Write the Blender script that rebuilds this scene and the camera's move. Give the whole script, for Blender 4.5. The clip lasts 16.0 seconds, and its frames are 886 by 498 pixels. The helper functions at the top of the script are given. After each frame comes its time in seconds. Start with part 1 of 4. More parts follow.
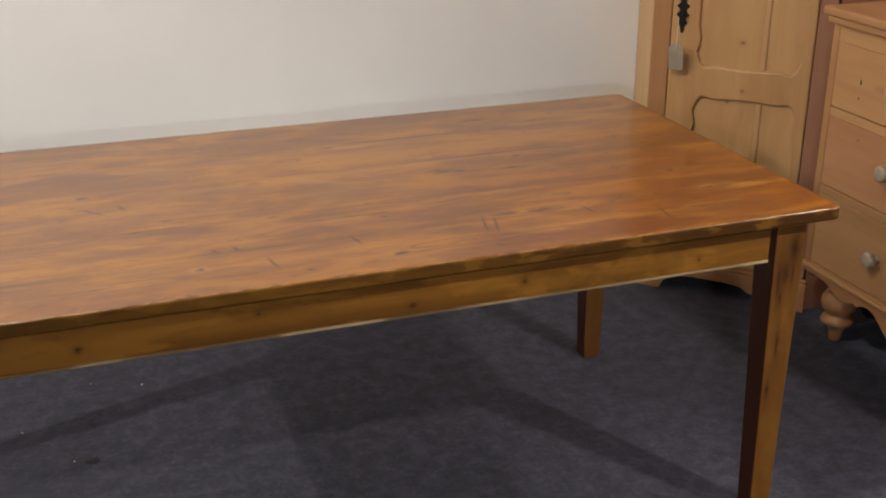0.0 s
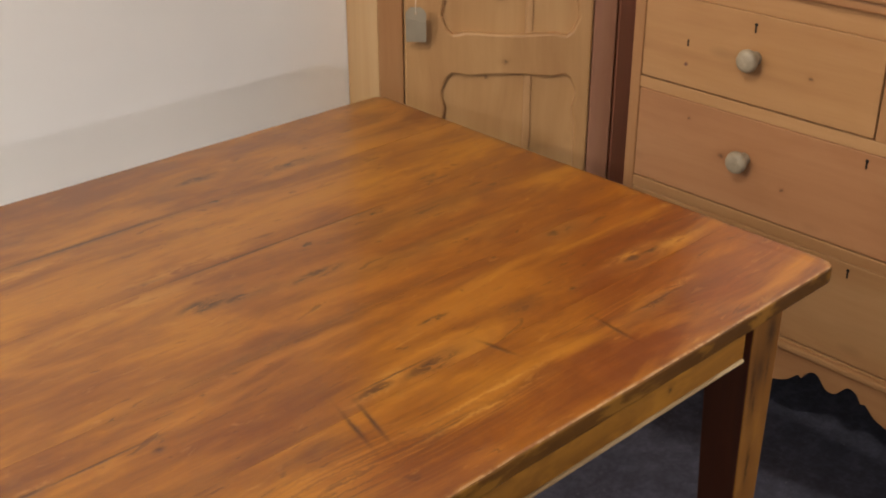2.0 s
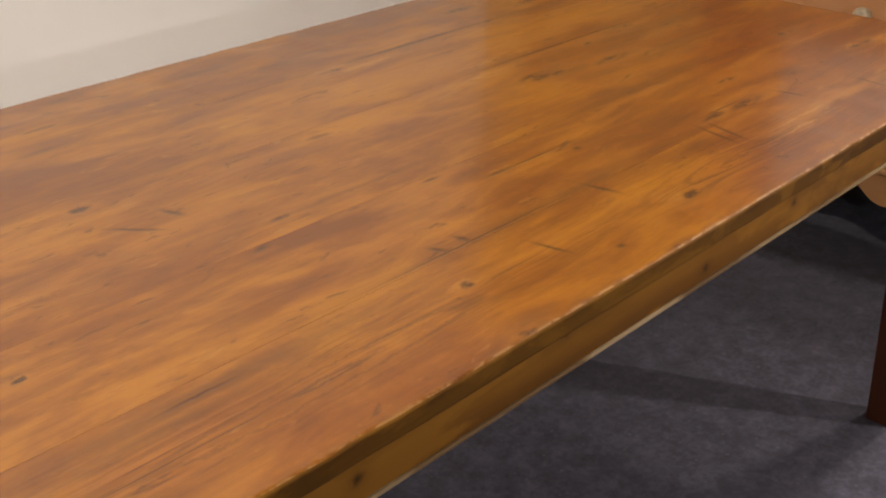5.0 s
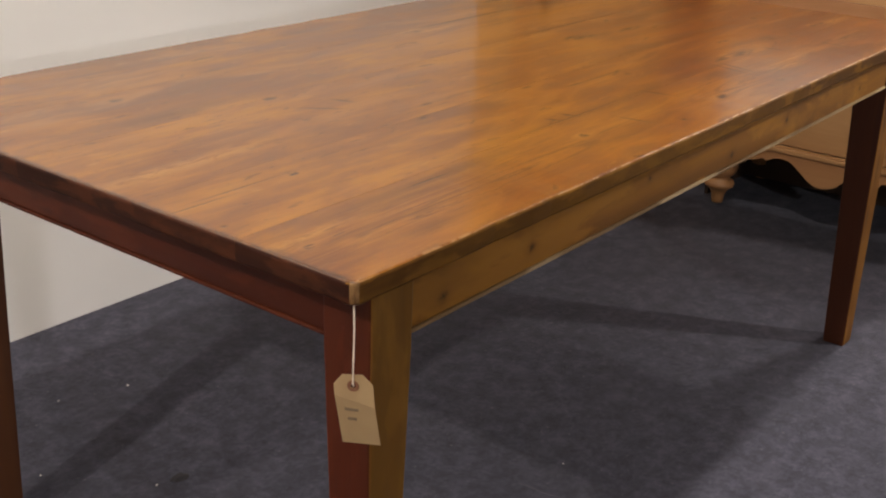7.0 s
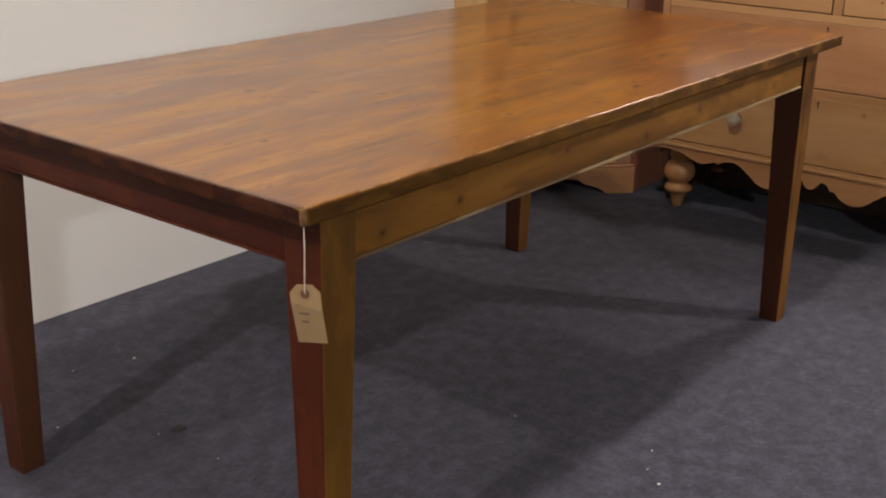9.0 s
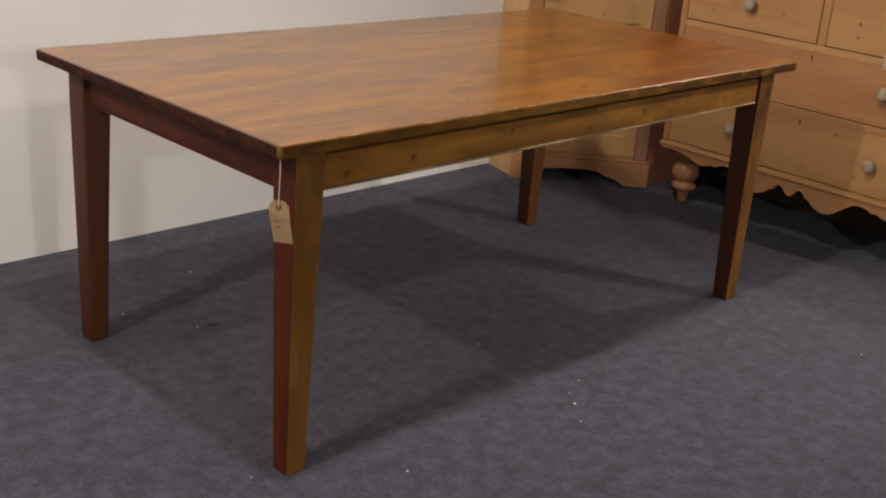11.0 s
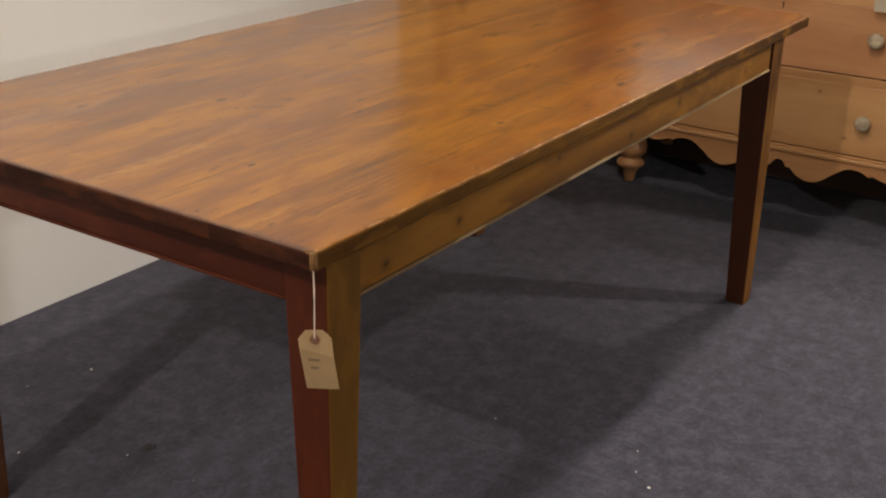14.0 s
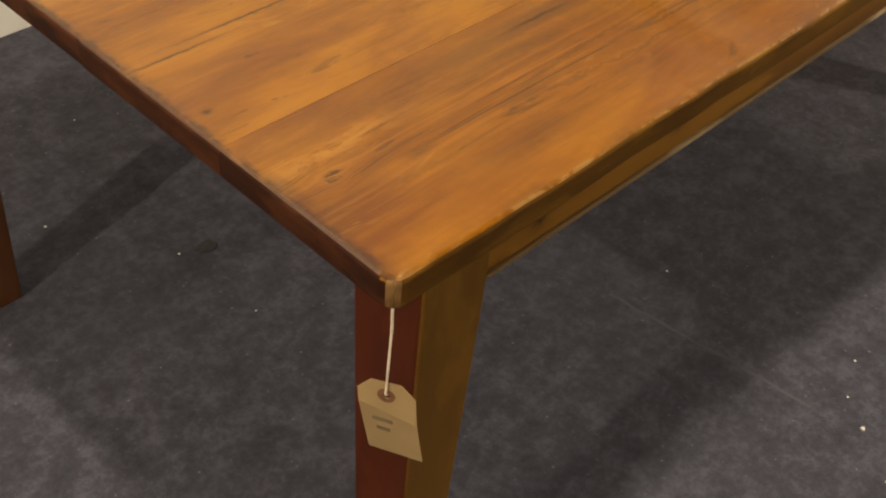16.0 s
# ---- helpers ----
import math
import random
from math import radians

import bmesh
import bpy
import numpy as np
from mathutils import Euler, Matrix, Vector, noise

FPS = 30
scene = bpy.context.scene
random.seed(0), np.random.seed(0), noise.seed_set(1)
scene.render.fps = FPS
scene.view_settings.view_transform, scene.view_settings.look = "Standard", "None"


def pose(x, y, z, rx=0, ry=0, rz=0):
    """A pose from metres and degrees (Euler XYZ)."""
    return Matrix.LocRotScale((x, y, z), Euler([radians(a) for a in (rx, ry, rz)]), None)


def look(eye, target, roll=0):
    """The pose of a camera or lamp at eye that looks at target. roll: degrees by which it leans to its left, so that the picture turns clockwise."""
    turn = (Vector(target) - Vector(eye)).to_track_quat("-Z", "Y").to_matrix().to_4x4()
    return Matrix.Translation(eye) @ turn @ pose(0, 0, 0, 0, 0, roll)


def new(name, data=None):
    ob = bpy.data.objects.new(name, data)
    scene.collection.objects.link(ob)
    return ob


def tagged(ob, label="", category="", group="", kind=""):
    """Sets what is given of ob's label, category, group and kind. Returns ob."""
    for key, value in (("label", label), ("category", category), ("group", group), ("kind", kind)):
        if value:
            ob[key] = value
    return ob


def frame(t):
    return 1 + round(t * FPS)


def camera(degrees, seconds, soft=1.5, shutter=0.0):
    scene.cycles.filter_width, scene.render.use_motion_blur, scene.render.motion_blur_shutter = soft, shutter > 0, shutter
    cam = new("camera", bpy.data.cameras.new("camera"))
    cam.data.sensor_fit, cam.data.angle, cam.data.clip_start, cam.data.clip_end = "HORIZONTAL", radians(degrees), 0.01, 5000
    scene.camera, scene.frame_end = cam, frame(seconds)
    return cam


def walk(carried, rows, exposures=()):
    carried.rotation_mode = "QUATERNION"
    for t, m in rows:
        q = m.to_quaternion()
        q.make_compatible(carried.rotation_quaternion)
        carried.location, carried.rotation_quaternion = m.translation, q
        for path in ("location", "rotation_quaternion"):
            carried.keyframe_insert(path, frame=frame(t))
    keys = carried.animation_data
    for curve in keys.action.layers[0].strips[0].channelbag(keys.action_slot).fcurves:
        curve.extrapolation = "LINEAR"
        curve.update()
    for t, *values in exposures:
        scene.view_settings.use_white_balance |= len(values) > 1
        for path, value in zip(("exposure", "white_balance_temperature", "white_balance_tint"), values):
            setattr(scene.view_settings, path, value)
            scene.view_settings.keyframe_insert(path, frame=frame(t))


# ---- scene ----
cam = camera(42.3, 16.0, soft=2.0)
PATH = [
    (0, (0.392, -0.299, 1.569), (1.013, 1.445, 0.811), 0.0),
    (0.5, (0.42, 0.01, 1.538), (1.167, 1.682, 0.735), 0.1),
    (1, (0.415, 0.326, 1.528), (1.348, 1.883, 0.689), 0.3),
    (1.5, (0.478, 0.6, 1.503), (1.552, 2.059, 0.657), 0.0),
    (2, (0.553, 0.846, 1.482), (1.772, 2.155, 0.589), -0.1),
    (2.5, (0.594, 1.0, 1.448), (1.891, 2.205, 0.517), 0.7),
    (3, (0.58, 1.001, 1.41), (1.825, 2.248, 0.465), 0.7),
    (3.5, (0.442, 0.961, 1.387), (1.684, 2.227, 0.462), 0.7),
    (4, (0.186, 0.954, 1.381), (1.441, 2.204, 0.453), 1.0),
    (4.5, (0.019, 0.901, 1.357), (1.257, 2.177, 0.441), 1.1),
    (5, (-0.172, 0.916, 1.329), (1.136, 2.135, 0.432), 0.1),
    (5.2, (-0.263, 0.935, 1.314), (1.086, 2.116, 0.426), 0.1),
    (7.3, (-0.815, 0.754, 1.206), (0.661, 1.894, 0.484), 1.7),
    (7.5, (-0.844, 0.72, 1.197), (0.624, 1.885, 0.499), 1.0),
    (8, (-0.925, 0.683, 1.189), (0.674, 1.688, 0.531), -0.2),
    (8.5, (-0.984, 0.594, 1.21), (0.646, 1.545, 0.548), -1.6),
    (8.7, (-0.967, 0.573, 1.206), (0.585, 1.636, 0.527), -0.8),
    (10.8, (-1.234, -0.15, 1.342), (0.105, 1.163, 0.647), 4.4),
    (11, (-1.243, -0.145, 1.345), (0.103, 1.159, 0.647), 4.7),
    (11.5, (-1.252, -0.036, 1.326), (0.142, 1.207, 0.611), 5.0),
    (12, (-1.25, 0.106, 1.315), (0.2, 1.271, 0.581), 4.2),
    (12.5, (-1.179, 0.24, 1.297), (0.282, 1.375, 0.538), 3.1),
    (13, (-1.086, 0.382, 1.292), (0.377, 1.503, 0.515), 2.5),
    (13.5, (-1.018, 0.533, 1.281), (0.482, 1.611, 0.514), 2.1),
    (14, (-0.961, 0.68, 1.286), (0.581, 1.701, 0.524), 1.2),
    (14.5, (-0.809, 0.799, 1.284), (0.678, 1.826, 0.426), 1.8),
    (15, (-0.632, 0.906, 1.265), (0.745, 1.954, 0.262), 3.1),
    (15.5, (-0.463, 1.051, 1.237), (0.8, 2.051, 0.052), 4.9),
    (16, (-0.353, 1.159, 1.248), (0.758, 2.12, -0.109), 5.9),
]
EXPOSURES = [(0, 0.39, 6400, 10), (0.5, 0.47, 6400, 10), (1, 0.5, 6400, 10), (2, 0.52, 6600, 12), (3, 0.49, 6800, 15), (4, 0.46, 6900, 15), (5, 0.48, 6950, 14), (7.5, 0.42, 6600, 12), (8.5, 0.34, 6550, 12), (11, 0.27, 6750, 12), (13, 0.26, 6950, 12), (14, 0.3, 7000, 12), (15, 0.26, 7100, 10), (15.5, 0.38, 7500, 7), (16, 0.44, 8500, 4)]
walk(cam, [(t, look(eye, target, roll)) for t, eye, target, roll in PATH], EXPOSURES)

# ---- light ----
world = bpy.data.worlds.new("world")
world.use_nodes = True
world.node_tree.nodes["Background"].inputs[0].default_value = (0.9, 0.85, 0.8, 1)
world.node_tree.nodes["Background"].inputs[1].default_value = 0.02
scene.world = world


def ceiling_light(kind, x, y, z, watts, radius, colour):
    """One ceiling lamp of the shop: a bare bulb (POINT) or a round flush lamp (AREA)."""
    data = bpy.data.lights.new("ceiling_lamp_light", kind)
    data.energy, data.color = watts, colour
    if kind == "AREA":
        data.shape, data.size = "DISK", radius * 2
    else:
        data.shadow_soft_size = radius
    new("ceiling_lamp_light", data).matrix_world = pose(x, y, z)


WARM, WHITE = (1.0, 0.92, 0.82), (0.95, 0.96, 1.0)
LAMPS = [
    # kind, x, y, z, watts, radius, colour
    ("POINT", -3.10, 1.41, 3.15, 212, 0.05, WARM),
    ("POINT", -0.14, 1.36, 3.10, 104, 0.05, WARM),
    ("AREA", -2.00, -5.20, 2.42, 235, 0.15, WHITE),
]
for lamp in LAMPS:
    ceiling_light(*lamp)
# two spotlights: one over the chest, one before the table, both tilted down on to the carpet
SPOTS = [
    # place, aim, watts, cone
    ((2.93, 1.42, 2.10), (1.66, 0.72, 0.0), 56, 72),
    ((2.66, 0.00, 2.08), (1.35, 1.90, 0.0), 98, 52),
]
for at, aim, watts, cone in SPOTS:
    data = bpy.data.lights.new("spotlight_light", "SPOT")
    data.energy, data.color, data.spot_size, data.spot_blend, data.shadow_soft_size = watts, WARM, math.radians(cone), 0.7, 0.05
    new("spotlight_light", data).matrix_world = look(at, aim)


# ---- building helpers ----
def part(name, bm, material, parent=None, label="", smooth=False):
    mesh = bpy.data.meshes.new(name)
    bmesh.ops.recalc_face_normals(bm, faces=bm.faces)
    bm.to_mesh(mesh)
    bm.free()
    if smooth:
        for poly in mesh.polygons:
            poly.use_smooth = True
    mesh.materials.append(material)
    ob = new(name, mesh)
    ob.parent = parent
    if label:
        tagged(ob, label)
    return ob


def thing(name, m, label, category, group="", kind=""):
    ob = new(name)
    ob.matrix_world = m
    ob.empty_display_size = 0.1
    return tagged(ob, label, category, group, kind)


def box(bm, x0, x1, y0, y1, z0, z1, bevel=0.002, segments=2):
    verts = bmesh.ops.create_cube(bm, size=1)["verts"]
    for v in verts:
        v.co = ((x0 + x1) / 2 + v.co.x * (x1 - x0), (y0 + y1) / 2 + v.co.y * (y1 - y0), (z0 + z1) / 2 + v.co.z * (z1 - z0))
    if bevel:
        edges = list({e for v in verts for e in v.link_edges})
        bmesh.ops.bevel(bm, geom=edges, offset=bevel, segments=segments, profile=0.5, affect="EDGES")
    return bm


def a_box(*args, **kw):
    return box(bmesh.new(), *args, **kw)


def lathe(bm, profile, seg=28, m=None):
    """A turned body round z from (radius, z) pairs."""
    rings = []
    for r, z in profile:
        ring = []
        for i in range(seg):
            a = 2 * math.pi * i / seg
            ring.append(bm.verts.new((r * math.cos(a), r * math.sin(a), z)))
        rings.append(ring)
    made = [v for ring in rings for v in ring]
    for lo, hi in zip(rings, rings[1:]):
        for i in range(seg):
            j = (i + 1) % seg
            bm.faces.new((lo[i], lo[j], hi[j], hi[i]))
    bm.faces.new(rings[0][::-1])
    bm.faces.new(rings[-1])
    if m is not None:
        bmesh.ops.transform(bm, matrix=m, verts=made)
    return bm


def plate(outline, y0, y1, holes=(), bevel=0.0):
    """A plate in the xz plane between y0 and y1, with holes."""
    bm = bmesh.new()
    edges = []
    for loop in (outline, *holes):
        vs = [bm.verts.new((x, y0, z)) for x, z in loop]
        edges += [bm.edges.new((a, b)) for a, b in zip(vs, vs[1:] + vs[:1])]
    bmesh.ops.triangle_fill(bm, use_beauty=True, use_dissolve=False, edges=edges)
    rim = [e for e in bm.edges if e.is_boundary]
    out = bmesh.ops.extrude_face_region(bm, geom=bm.faces[:])
    moved = [g for g in out["geom"] if isinstance(g, bmesh.types.BMVert)]
    bmesh.ops.translate(bm, verts=moved, vec=(0, y1 - y0, 0))
    bmesh.ops.recalc_face_normals(bm, faces=bm.faces)
    if bevel:
        rim = [e for e in rim if e.is_valid]
        bmesh.ops.bevel(bm, geom=rim, offset=bevel, segments=2, profile=0.5, affect="EDGES")
    return bm


def tube(points, radius, seg=8):
    bm = bmesh.new()
    rings = []
    for i, p in enumerate(points):
        a, b = points[max(i - 1, 0)], points[min(i + 1, len(points) - 1)]
        q = (Vector(b) - Vector(a)).to_track_quat("Z", "Y")
        rings.append([bm.verts.new(Vector(p) + q @ Vector((radius * math.cos(2 * math.pi * k / seg), radius * math.sin(2 * math.pi * k / seg), 0))) for k in range(seg)])
    for lo, hi in zip(rings, rings[1:]):
        for k in range(seg):
            bm.faces.new((lo[k], lo[(k + 1) % seg], hi[(k + 1) % seg], hi[k]))
    bm.faces.new(rings[0][::-1])
    bm.faces.new(rings[-1])
    return bm


# ---- materials ----
class Graph:
    """Short hand for a node material."""

    def __init__(self, name):
        self.material = bpy.data.materials.new(name)
        self.material.use_nodes = True
        self.tree = self.material.node_tree
        self.bsdf = self.tree.nodes["Principled BSDF"]

    def node(self, kind, **values):
        n = self.tree.nodes.new(kind)
        for key, value in values.items():
            setattr(n, key, value)
        return n

    def put(self, socket, value):
        if hasattr(value, "is_linked"):
            self.tree.links.new(value, socket)
        elif value is not None:
            socket.default_value = value

    def math(self, op, a, b=None, c=None, clamp=False):
        n = self.node("ShaderNodeMath", operation=op, use_clamp=clamp)
        for s, v in zip(n.inputs, (a, b, c)):
            self.put(s, v)
        return n.outputs[0]

    def vec(self, op, a, b=None):
        n = self.node("ShaderNodeVectorMath", operation=op)
        for s, v in zip(n.inputs, (a, b)):
            self.put(s, v)
        return n.outputs["Value"] if op in ("LENGTH", "DISTANCE", "DOT_PRODUCT") else n.outputs[0]

    def coords(self, spread=0.0):
        at = self.node("ShaderNodeTexCoord").outputs["Object"]
        if spread:
            r = self.math("MULTIPLY", self.node("ShaderNodeObjectInfo").outputs["Random"], spread)
            at = self.vec("ADD", at, r)
        return at

    def noise(self, at, scale, detail=4, rough=0.55, distortion=0.0, stretch=None):
        if stretch:
            at = self.vec("MULTIPLY", at, stretch)
        n = self.node("ShaderNodeTexNoise")
        self.put(n.inputs["Vector"], at)
        n.inputs["Scale"].default_value, n.inputs["Detail"].default_value = scale, detail
        n.inputs["Roughness"].default_value, n.inputs["Distortion"].default_value = rough, distortion
        return n.outputs["Fac"]

    def ramp(self, fac, *stops):
        n = self.node("ShaderNodeValToRGB")
        self.put(n.inputs[0], fac)
        e = n.color_ramp.elements
        while len(e) < len(stops):
            e.new(0.5)
        for el, (p, c) in zip(e, stops):
            el.position = p
            el.color = (c, c, c, 1) if isinstance(c, (int, float)) else (*c, 1)
        return n.outputs["Color"]

    def mix(self, fac, a, b, blend="MIX"):
        n = self.node("ShaderNodeMix", data_type="RGBA", blend_type=blend)
        self.put(n.inputs[0], fac)
        for s, v in ((n.inputs[6], a), (n.inputs[7], b)):
            self.put(s, (*v, 1) if isinstance(v, tuple) and len(v) == 3 else v)
        return n.outputs[2]

    def bump(self, height, strength=0.3, distance=0.002):
        n = self.node("ShaderNodeBump")
        n.inputs["Strength"].default_value, n.inputs["Distance"].default_value = strength, distance
        self.put(n.inputs["Height"], height)
        self.put(self.bsdf.inputs["Normal"], n.outputs[0])

    def finish(self, colour, rough=0.5, metal=0.0, coat=0.0, coat_rough=0.2, spec=0.5):
        b = self.bsdf.inputs
        self.put(b["Base Color"], (*colour, 1) if isinstance(colour, tuple) and len(colour) == 3 else colour)
        self.put(b["Roughness"], rough)
        b["Metallic"].default_value = metal
        b["Specular IOR Level"].default_value = spec
        b["Coat Weight"].default_value, b["Coat Roughness"].default_value = coat, coat_rough
        return self.material


WOOD_SCALE = 0.79  # one factor that scales every wood tone down to suit the exposure
STRETCH = {"x": (0.06, 1, 1), "y": (1, 0.06, 1), "z": (1, 1, 0.06)}


def pine(name, axis, dark, mid, light, rough=0.45, knots=0.5, coat=0.0, patch=0.0, marks=(), spec=0.5, patch_scale=1.0):
    """Old pine with its grain along one axis."""
    g = Graph(name)
    dark, mid, light = (tuple(c * WOOD_SCALE for c in tone) for tone in (dark, mid, light))
    at = g.coords(7.0)
    st = STRETCH[axis]
    warp = g.noise(at, 2.2, 2)
    bent = g.vec("ADD", at, g.vec("MULTIPLY", g.combine(warp), (0.05, 0.05, 0.05)))
    broad = g.noise(bent, 9, 3, 0.5, 0.4, st)
    fine = g.noise(bent, 70, 5, 0.65, 0.2, st)
    cloud = g.noise(at, 3.0, 3)
    rings = g.node("ShaderNodeTexVoronoi")
    g.put(rings.inputs["Vector"], g.vec("MULTIPLY", at, tuple(0.45 if s < 1 else 1.0 for s in st)))
    rings.inputs["Scale"].default_value = 6.5
    spot = g.math("MULTIPLY", g.ramp(rings.outputs["Distance"], (0.03, 1.0), (0.11, 0.0)), knots)
    tone = g.math("ADD", g.math("MULTIPLY", broad, 0.72), g.math("MULTIPLY", fine, 0.28))
    colour = g.ramp(tone, (0.34, dark), (0.5, mid), (0.66, light))
    colour = g.mix(g.math("MULTIPLY", cloud, 0.35), colour, mid)
    if patch:
        big = g.noise(at, 11 * patch_scale, 4, 0.55, 0.3, tuple(0.30 if k < 1 else 0.80 for k in st))
        colour = g.mix(g.math("MULTIPLY", g.ramp(big, (0.50, 0.0), (0.58, 1.0)), patch), colour, tuple(min(1.0, c * 1.25) for c in light))
        low = g.noise(at, 8 * patch_scale, 4, 0.55, 0.3, tuple(0.22 if k < 1 else 0.70 for k in st))
        colour = g.mix(g.math("MULTIPLY", g.ramp(low, (0.52, 0.0), (0.64, 1.0)), patch * 0.5), colour, tuple(c * 0.7 for c in dark))
    colour = g.mix(spot, colour, tuple(c * 0.32 for c in dark))
    if marks:
        stretched = [(*m, m[2] / 1.2)[:4] for m in marks]
        raw = g.node("ShaderNodeTexCoord").outputs["Object"]
        shake = g.vec("MULTIPLY", g.vec("SUBTRACT", g.combine(g.noise(raw, 130, 3)), (0.5, 0.5, 0.5)), (0.012, 0.0, 0.010))
        raw = g.vec("ADD", raw, shake)
        for mx, mz, r, rz in stretched:
            d = g.vec("MULTIPLY", g.vec("SUBTRACT", raw, (mx, 0.0, mz)), (1 / r, 0.0, 1 / rz))
            d2 = g.vec("DOT_PRODUCT", d, d)
            colour = g.mix(g.math("MULTIPLY", g.math("EXPONENT", g.math("MULTIPLY", d2, -0.16)), 0.45), colour, dark)
            colour = g.mix(g.math("MULTIPLY", g.math("EXPONENT", g.math("MULTIPLY", d2, -1.2)), 0.85), colour, tuple(c * 0.25 for c in dark))
    g.bump(g.math("ADD", fine, g.math("MULTIPLY", broad, 0.5)), 0.25, 0.0015)
    r = g.math("ADD", g.math("MULTIPLY", fine, 0.2), rough - 0.1)
    return g.finish(colour, r, coat=coat, spec=spec)


def _combine(self, f):
    n = self.node("ShaderNodeCombineXYZ")
    for s in n.inputs:
        self.put(s, f)
    return n.outputs[0]


Graph.combine = _combine

PALE = ((0.360, 0.158, 0.060), (0.450, 0.220, 0.086), (0.530, 0.288, 0.124))
pale_x = pine("pale_waxed_pine_x", "x", *PALE)
ROSY = ((0.360, 0.150, 0.061), (0.445, 0.205, 0.086), (0.520, 0.265, 0.120))
HONEY = ((0.410, 0.188, 0.070), (0.500, 0.258, 0.101), (0.580, 0.325, 0.142))
DRAWER_MARKS = (
    (0.245, 0.595, 0.006), (0.392, 0.565, 0.004), (0.79, 0.30, 0.005), (0.16, 0.655, 0.003), (0.70, 0.43, 0.005), (0.42, 0.80, 0.005))
rosy_drawer = pine("rosy_waxed_drawer_pine", "x", *ROSY, knots=0.3, patch=0.12, marks=DRAWER_MARKS)
honey_drawer = pine("honey_waxed_drawer_pine", "x", *HONEY, knots=0.3, patch=0.12, marks=DRAWER_MARKS)
STRAW = ((0.450, 0.225, 0.086), (0.550, 0.305, 0.123), (0.640, 0.385, 0.168))
door_wood = pine("straw_waxed_door_pine", "z", *STRAW, knots=0.3, marks=((0.293, 0.689, 0.006), (0.249, 0.648, 0.005), (0.279, 0.834, 0.007)))
pale_z = pine("pale_waxed_pine_z", "z", *PALE)
honey_x = pine("honey_waxed_pine_x", "x", *HONEY, knots=0.2)
corner_wood = pine("bare_worn_corner", "z", (0.055, 0.022, 0.007), (0.125, 0.058, 0.020), (0.24, 0.135, 0.055), rough=0.65, knots=0.0, patch=0.8, spec=0.15, patch_scale=6.0)
# straw pine for the cupboard's west side, paled to hold its light
lit_straw_z = pine("lit_straw_pine_z", "z", (0.52, 0.30, 0.12), (0.64, 0.40, 0.18), (0.72, 0.50, 0.25), knots=0.2)
bead_wood = pine("light_waxed_pine_z", "z", (0.50, 0.27, 0.115), (0.58, 0.33, 0.145), (0.64, 0.39, 0.18), knots=0.0)
RED = ((0.27, 0.115, 0.065), (0.35, 0.16, 0.09), (0.42, 0.21, 0.12))
red_z = pine("reddish_pine_z", "z", *RED, knots=0.2)
# reddish pine brightened to make up for weak light on the cupboard's return
lifted_red_z = pine("lifted_red_pine_z", "z", (0.42, 0.16, 0.09), (0.50, 0.20, 0.115), (0.58, 0.25, 0.145), knots=0.1)
# plum pine: chest sides darker than the front, shade put into the colour
plum_z = pine("shaded_plum_pine_z", "z", (0.140, 0.062, 0.045), (0.190, 0.086, 0.062), (0.240, 0.115, 0.082), rough=0.6, knots=0.2, spec=0.3)
leg_wood = pine("stained_pine_z", "z", (0.125, 0.050, 0.009), (0.195, 0.082, 0.014), (0.27, 0.122, 0.024), rough=0.38, knots=0.35, coat=0.15)
apron_wood = pine("stained_pine_x", "x", (0.14, 0.053, 0.006), (0.235, 0.094, 0.009), (0.37, 0.163, 0.018), rough=0.55, knots=0.0, coat=0.0, patch=0.6, spec=0.25, patch_scale=1.7,
                  marks=((1.216, 0.677, 0.007), (0.989, 0.661, 0.007), (0.39, 0.672, 0.006), (0.205, 0.664, 0.006), (0.70, 0.690, 0.004), (1.60, 0.668, 0.005)))
brown_leg_wood = pine("red_brown_stained_pine_z", "z", (0.085, 0.026, 0.006), (0.135, 0.045, 0.009), (0.19, 0.072, 0.015), rough=0.45, knots=0.3, coat=0.1)
olive_leg_wood = pine("olive_stained_pine_z", "z", (0.13, 0.055, 0.006), (0.200, 0.088, 0.009), (0.27, 0.127, 0.015), rough=0.55, knots=0.35, coat=0.0, patch=0.45, spec=0.25, patch_scale=2.0)
streaked_leg_wood = pine("streaked_stained_pine_z", "z", (0.115, 0.042, 0.007), (0.205, 0.083, 0.013), (0.31, 0.140, 0.024), rough=0.58, knots=0.35, coat=0.0, patch=0.3, spec=0.2,
                         marks=((1.813, 0.607, 0.013, 0.030), (1.798, 0.588, 0.0040, 0.042), (1.806, 0.552, 0.003, 0.018), (1.831, 0.605, 0.0025, 0.026), (1.829, 0.663, 0.012, 0.030), (1.812, 0.44, 0.004, 0.030), (1.80, 0.33, 0.004, 0.02)))
# red wood of the end-facing parts, darkened so its tones hold their shade
SHADED_RED = ((0.042, 0.007, 0.0025), (0.070, 0.012, 0.0035), (0.105, 0.022, 0.006))
# end rails: red-brown, with the shade of the table end mixed in
end_apron_wood = pine("shaded_red_pine_y", "y", *SHADED_RED, rough=0.6, knots=0.1, coat=0.0, patch=0.4, spec=0.2, patch_scale=2.0)
shaded_red_leg_wood = pine("shaded_red_pine_z", "z", *SHADED_RED, rough=0.6, knots=0.1, coat=0.0, patch=0.4, spec=0.2, patch_scale=2.0)
